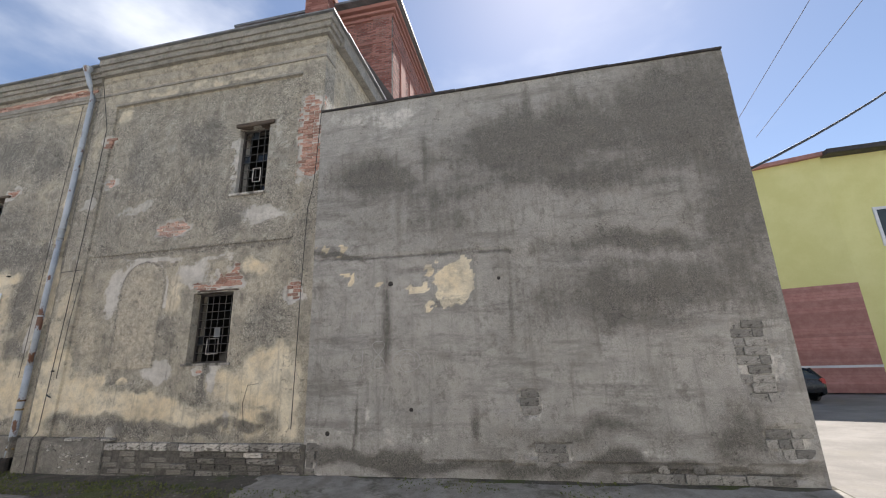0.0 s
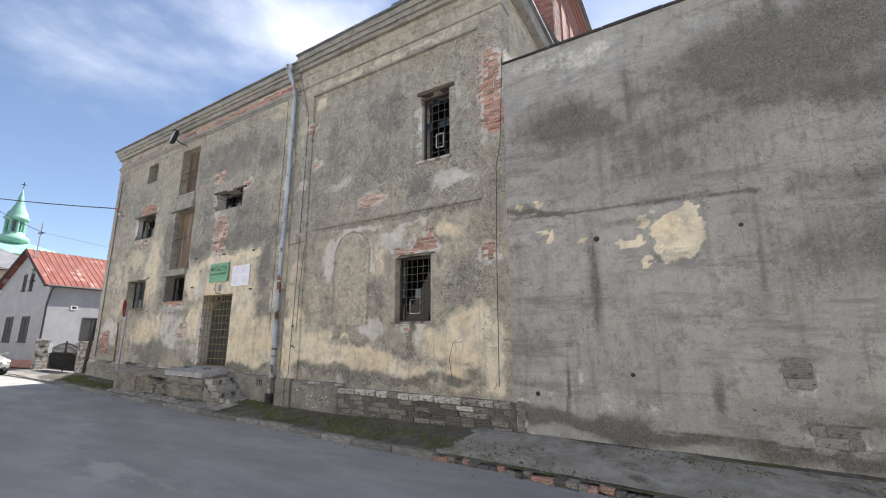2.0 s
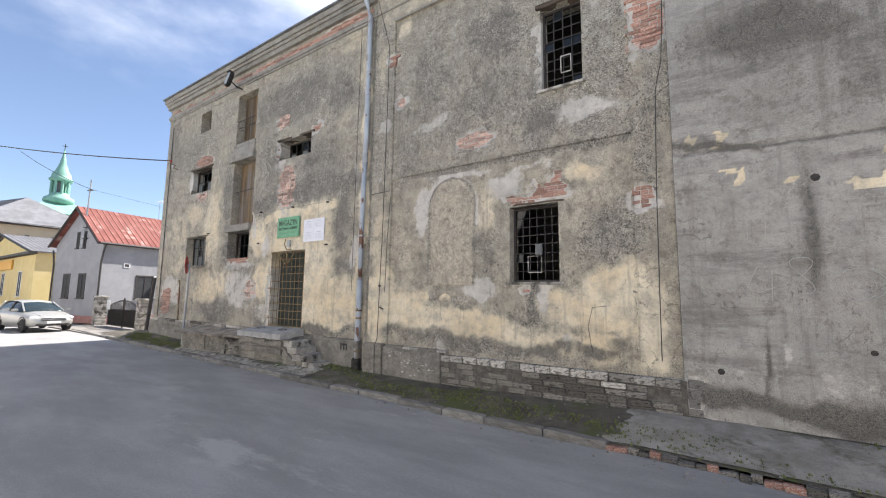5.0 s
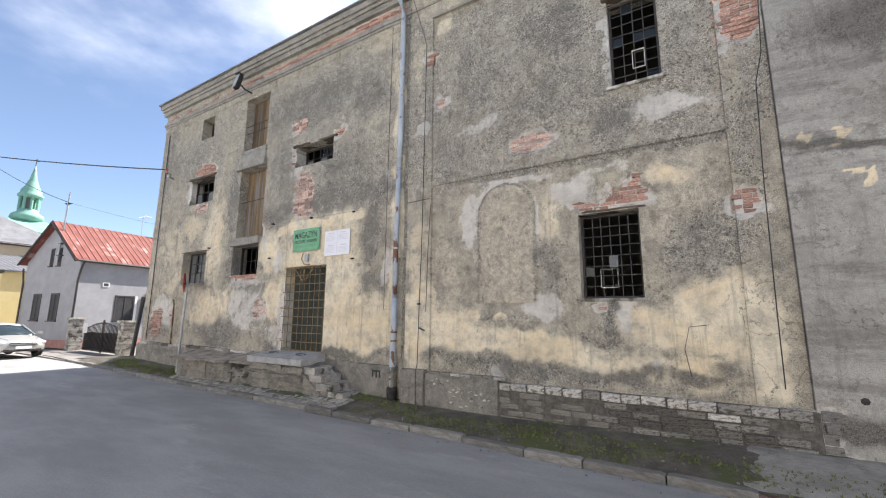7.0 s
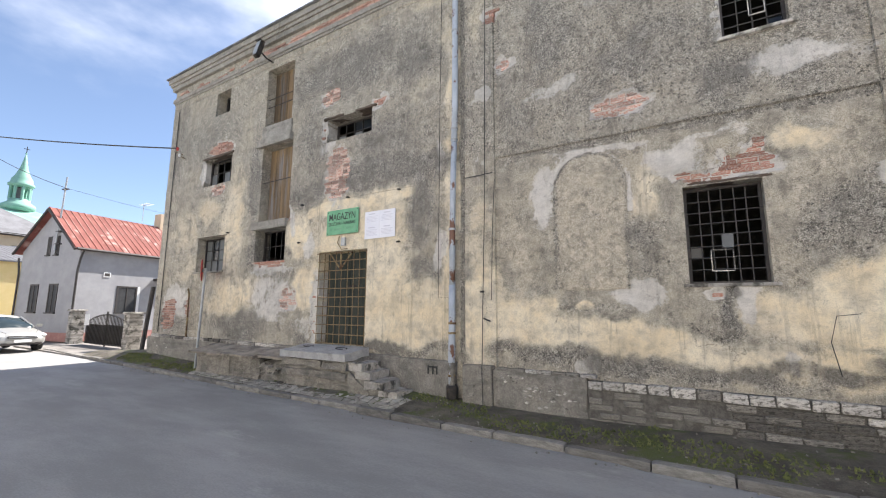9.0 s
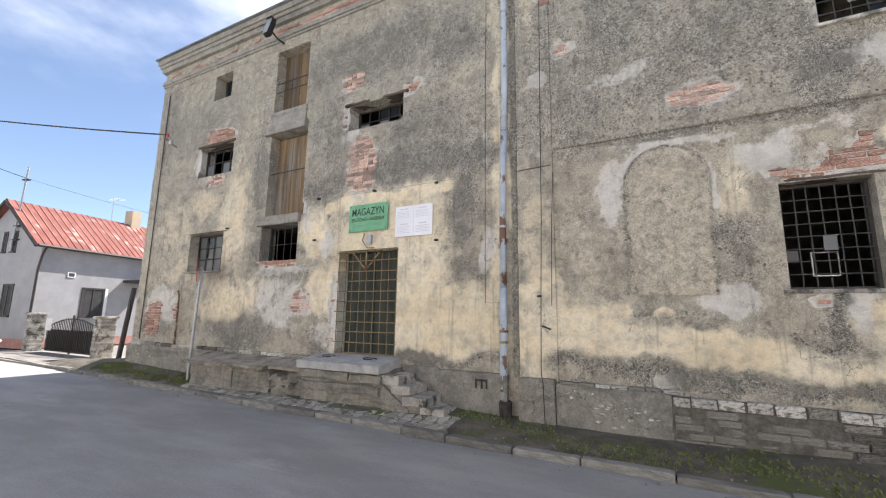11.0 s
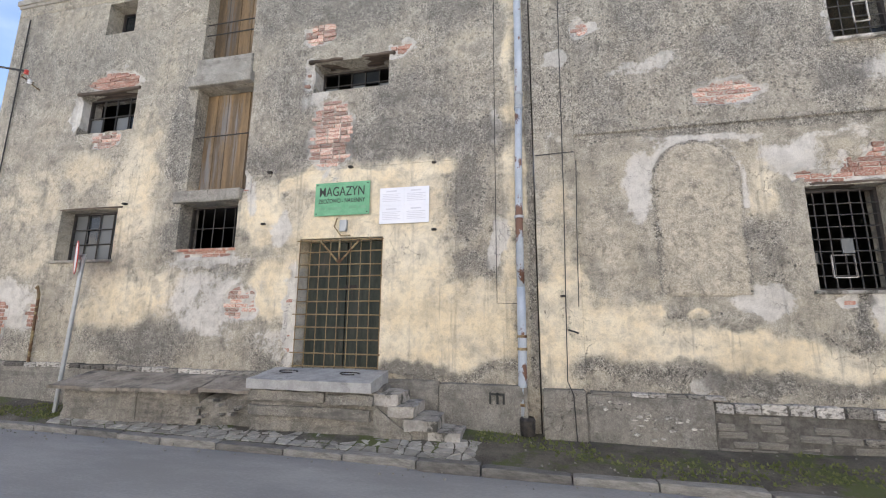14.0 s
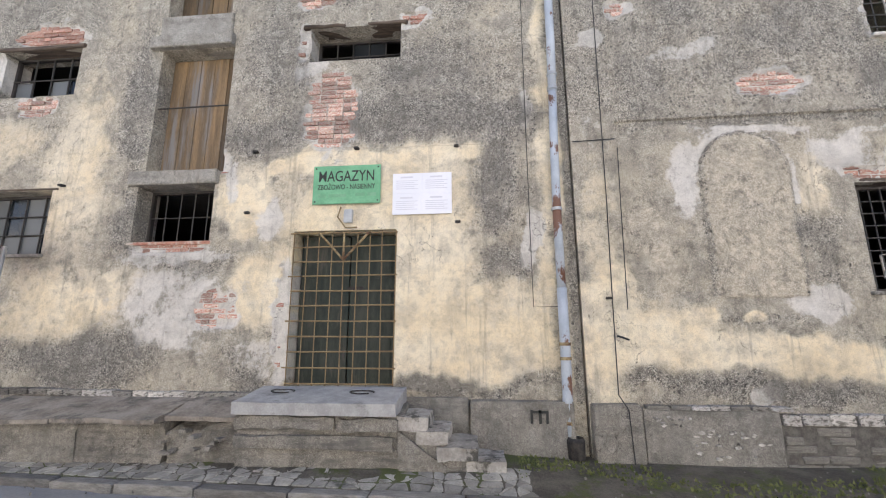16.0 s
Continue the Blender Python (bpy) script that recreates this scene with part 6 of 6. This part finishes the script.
wire("wall_cable", [(17.7, 0.3, 6.5), (17.69, 0.28, 3.0), (17.69, 0.28, 1.0)], 0.02, "thin cable at the end of the blank wall")

# ---------------------------------------------------------------- pieces: bricks, stones, kerbs
def brick_meshes(material, n=7):
    out = []
    for i in range(n):
        bm = box_bm(-0.5, 0.5, 0, 1, -0.5, 0.5)
        for v in bm.verts:
            v.co.x += random.uniform(-0.035, 0.035)
            v.co.z += random.uniform(-0.07, 0.07)
            v.co.y += random.uniform(-0.1, 0.1)
        bmesh.ops.bevel(bm, geom=bm.edges[:], offset=0.06, segments=1, affect="EDGES")
        me = bpy.data.meshes.new("brick")
        bm.to_mesh(me)
        bm.free()
        me.materials.append(material)
        out.append(me)
    return out


BR_RED, BR_PALE, BR_GREY, BR_LIME, BR_PLINTH, BR_BLOCK = (brick_meshes(m) for m in (M_BRICK, M_PALEBRICK, M_GREYBRICK, M_LIME, M_PLINTH, M_BLOCK))


def lay(parent, meshes, x, y, z, w, h, depth, name="brick"):
    ob = new(name, random.choice(meshes))
    ob.parent = parent
    ob.matrix_basis = Matrix.LocRotScale((x, y, z), Euler((0, random.uniform(-0.02, 0.02), 0)), (w, depth, h))
    return ob


def brick_patch(parent, row, y, meshes, course=0.075, length=0.25, sink=0.008):
    cx, cz, rx, rz = row
    z, r = cz - rz - 0.15, 0
    while z < cz + rz + 0.15:
        x = cx - rx - 0.15 - (0.13 if r % 2 else 0)
        while x < cx + rx + 0.15:
            w = length if random.random() < 0.65 else length / 2
            mx, mz = x + w / 2, z + course / 2
            clash = any(h[0] - w / 2 < mx < h[1] + w / 2 and h[2] - 0.03 < mz < h[3] + 0.03 for h in W1_HOLES + W2_HOLES)
            if not clash and bare(np.array([mx]), np.array([mz]), [row])[0] > 0.45:
                lay(parent, meshes, mx, y + sink + random.uniform(-0.008, 0.02), mz, w - 0.012, course - 0.012, 0.08)
            x += w
        z += course
        r += 1


for i, row in enumerate(W1_BARE):
    brick_patch(wall_1, row, Y1 + 0.014, BR_PALE if i in (0, 5, 2, 3) else BR_RED)
for i, row in enumerate(W2_BARE):
    base = Y2 + (0.05 if 3.9 < row[0] < 9.05 else 0.0)
    brick_patch(wall_2, row, base + 0.014, BR_PALE if i in (0, 1) else BR_RED)
for i, row in enumerate(W3_BARE):
    brick_patch(wall_3, row, Y3 + 0.012, BR_BLOCK, 0.135, 0.32)
# bare brick under the cornice
for k in range(46):
    for r in range(2):
        if random.random() < 0.75 and k > 22 or random.random() < 0.3:
            lay(c1, BR_RED, -8.2 + 0.245 * k + 0.12 * r, Y1 - 0.03, 9.2 + 0.085 * r, 0.235, 0.072, 0.06)

# rubble brick plinth below the sunk panel
plinth_b = thing("brick_plinth", "plinth of old dark bricks with a pale top course", "plinth")
part("bed", box_bm(5.4, 9.72, Y2 - 0.09, Y2 + 0.02, 0.03, 0.7, 0.01, 0.006, 3), M_JOINT, plinth_b)
z = 0.06
for r, rh in enumerate((0.105, 0.1, 0.105, 0.1, 0.105, 0.14)):
    x = 5.42 - 0.15 * (r % 2)
    while x < 9.5:
        w = random.uniform(0.26, 0.4)
        x0, x1 = max(x, 5.42), min(x + w, 9.66)
        x += w
        smeared = x0 < 6.9 and r < 5
        if x1 - x0 < 0.08 or random.random() < (0.3 if smeared else 0.05):
            continue
        top = r == 5
        pale = top and (x0 > 6.9 or random.random() < 0.5) or r in (3, 4) and x0 > 7.2 and random.random() < 0.12
        lay(plinth_b, BR_LIME if pale else (BR_PLINTH if smeared else BR_GREY), (x0 + x1) / 2, Y2 - 0.115 - (0.03 if top and x0 > 6.9 else 0.0) + (0.02 if smeared else 0.0) + random.uniform(-0.022, 0.014),
            z + rh / 2 + random.uniform(-0.006, 0.006), x1 - x0 - random.uniform(0.012, 0.03), rh - random.uniform(0.012, 0.026), 0.12)
    z += rh
cap = thing("plinth_capping", "row of pale limewashed capping bricks", "capping")
x = -8.3
while x < -1.05:
    w = random.uniform(0.2, 0.3)
    lay(cap, BR_LIME if random.random() < 0.7 else BR_GREY, x + w / 2, Y1 - 0.12, 0.9 + random.uniform(-0.012, 0.01) - 0.008 * (x + 8), w - 0.012, 0.085, 0.14)
    x += w
x = 3.9
while x < 5.3:
    w = random.uniform(0.2, 0.3)
    lay(cap, BR_LIME if random.random() < 0.4 else BR_PLINTH, x + w / 2, Y2 - 0.125, 0.765, w - 0.012, 0.05, 0.13)
    x += w

# kerb stones
kerb = thing("kerb", "line of worn kerb stones along the street", "kerb")
kmeshes = []
for i in range(5):
    bm = box_bm(-0.5, 0.5, -0.5, 0.5, -0.5, 0.5, 0.0)
    bmesh.ops.subdivide_edges(bm, edges=[e for e in bm.edges if abs(e.verts[0].co.x - e.verts[1].co.x) > 0.5], cuts=3)
    bmesh.ops.bevel(bm, geom=[e for e in bm.edges if e.calc_face_angle(0) > 0.5], offset=0.06, segments=1, affect="EDGES")
    for v in bm.verts:
        v.co.y += 0.06 * noise.noise(v.co * 3 + Vector((i * 9, 0, 0)))
        v.co.z += 0.07 * noise.noise(v.co * 4 + Vector((0, i * 7, 0)))
    me = bpy.data.meshes.new("kerb_stone")
    bm.to_mesh(me)
    bm.free()
    me.materials.append(M_KERB)
    kmeshes.append(me)
x = -16.5
while x < 8.4:
    w = random.uniform(0.78, 1.05)
    ob = new("kerb_stone", random.choice(kmeshes))
    ob.parent = kerb
    ob.matrix_basis = Matrix.LocRotScale((x + w / 2, kerb_y(x + w / 2) + 0.03 + random.uniform(-0.012, 0.012), -0.01 + random.uniform(-0.012, 0.012)), Euler((0, random.uniform(-0.008, 0.008), -0.047)), (w - 0.02, 0.15, 0.19))
    x += w
edge = thing("brick_edging", "broken edging of red bricks and rubble", "edging")
x = 8.5
while x < 16.5:
    w = random.uniform(0.09, 0.2)
    ob = lay(edge, BR_RED if random.random() < (0.5 if x < 11.5 else 0.2) else BR_GREY, x + w / 2, kerb_y(x) + 0.02 + random.uniform(-0.04, 0.04), 0.005 + random.uniform(-0.03, 0.02), w * 0.97, 0.08, 0.14)
    ob.rotation_euler = (random.uniform(-0.1, 0.1), random.uniform(-0.1, 0.1), random.uniform(-0.12, 0.05))
    x += w
bm = bmesh.new()
sx, sv = np.linspace(8.45, 17.7, 90), np.linspace(0.03, 0.86, 10)
kn = [[bm.verts.new((x, kerb_y(x) + 0.1 - v * kerb_y(x), float(verge_height(np.array([x]), np.array([v]))[0]) + 0.014 - 0.05 * max(0.0, 1 - (x - 8.45) / 0.9 - 0.35 * float(vnoise(np.array([x * 4]), np.array([v * 9]))[0])) - 0.03 * (v > 0.8) * vnoise(np.array([x * 3]), np.array([2.0]))[0])) for v in sv] for x in sx]
for a, c in zip(kn, kn[1:]):
    for k in range(9):
        bm.faces.new((a[k], c[k], c[k + 1], a[k + 1]))
part("worn_strip", bm, M_DUST, edge, "dusty worn concrete strip", True)

# crazy paving between the kerb and the ramp
pave = thing("crazy_paving", "uneven paving of broken pale stones", "paving")


def pave_z(x, y):
    return 0.075 + 0.085 * min(max((y - kerb_y(x) - 0.1) / 0.55, 0), 1)


bm = bmesh.new()
pa = [[bm.verts.new((x, y, pave_z(x, y) - 0.004)) for y in (kerb_y(x) + 0.1, kerb_y(x) + 0.35, -0.6, -0.4)] for x in np.linspace(-4.7, 2.5, 30).tolist()]
for a, c in zip(pa, pa[1:]):
    for k in range(3):
        bm.faces.new((a[k], c[k], c[k + 1], a[k + 1]))
part("earth_bed", bm, M_VERGE, pave)
cols, rows_p = 38, 4
knots = [[(-4.65 + 7.1 * i / cols + random.uniform(-0.065, 0.065), (kerb_y(0) + 0.12 - 0.047 * (-4.65 + 7.1 * i / cols)) + 0.58 * k / rows_p + (random.uniform(-0.05, 0.05) if 0 < k else 0.0)) for k in range(rows_p + 1)] for i in range(cols + 1)]
for i in range(cols):
    for k in range(rows_p):
        quad = [knots[i][k], knots[i + 1][k], knots[i + 1][k + 1], knots[i][k + 1]]
        polys = [quad] if random.random() < 0.55 else ([quad[:3], [quad[0], quad[2], quad[3]]] if random.random() < 0.5 else [[quad[0], quad[1], quad[3]], quad[1:]])
        for poly in polys:
            cx, cy = sum(p[0] for p in poly) / len(poly), sum(p[1] for p in poly) / len(poly)
            bm = bmesh.new()
            lift = random.uniform(0.004, 0.012)
            tilt = random.uniform(-0.03, 0.03)
            ring = []
            for n in range(len(poly)):
                p, q = poly[n], poly[(n + 1) % len(poly)]
                for f in (0.12, 0.5, 0.88):
                    ring.append((p[0] + (q[0] - p[0]) * f + random.uniform(-0.008, 0.008), p[1] + (q[1] - p[1]) * f + random.uniform(-0.008, 0.008)))
            lo, hi = [], []
            for x, y in ring:
                x, y = cx + (x - cx) * 0.93, cy + (y - cy) * 0.91
                z = pave_z(x, y) + lift + tilt * (x - cx)
                lo.append(bm.verts.new((x, y, z - 0.03)))
                hi.append(bm.verts.new((cx + (x - cx) * 0.93, cy + (y - cy) * 0.93, z)))
            for n in range(len(ring)):
                m = (n + 1) % len(ring)
                bm.faces.new((lo[n], lo[m], hi[m], hi[n]))
            bm.faces.new(hi)
            part("paving_stone", bm, M_PAVE, pave)

# moss and weeds on the verge
bm = bmesh.new()
for i in range(9000):
    x = random.uniform(-9.5, 17.0)
    if -4.7 < x < 2.3:
        continue
    v = random.random()
    if vnoise(np.array([x * 1.1]), np.array([v * 2.5]))[0] < 0.52:
        continue
    y = kerb_y(x) + 0.14 + v * (-0.28 - kerb_y(x))
    z = ground_at(x, y)
    h, w, a = random.uniform(0.012, 0.05), random.uniform(0.01, 0.03), random.uniform(0, 6.28)
    c, s = math.cos(a) * w, math.sin(a) * w
    t = (random.uniform(-0.02, 0.02), random.uniform(-0.02, 0.02))
    p = [bm.verts.new(q) for q in ((x - c, y - s, z - 0.005), (x + c, y + s, z - 0.005), (x + t[0], y + t[1], z + h))]
    bm.faces.new(p)
    p2 = [bm.verts.new(q) for q in ((x - s, y + c, z - 0.005), (x + s, y - c, z - 0.005), (x - t[0], y + t[1], z + h * 0.8))]
    bm.faces.new(p2)
tagged(finish("moss", bm, M_MOSS), "green moss and weeds on bare earth", "plants", kind="stuff")
bm = bmesh.new()
for i in range(700):
    x = random.uniform(-9, 17)
    y = kerb_y(x) + random.uniform(-0.35, -kerb_y(x) - 0.2)
    if -4.6 < x < 2.2 and y > -0.7:
        continue
    z = ground_at(x, y) if y > kerb_y(x) + 0.12 else 0.0
    s = random.uniform(0.004, 0.016)
    m = pose(x, y, z + s * 0.3, random.uniform(0, 90), random.uniform(0, 90), 0)
    add_box(bm, -s, s, -s * 0.7, s * 0.7, -s * 0.5, s * 0.5, m)
tagged(finish("gravel", bm, M_CRUMB), "loose stones and crumbs of plaster", "stones", kind="stuff")
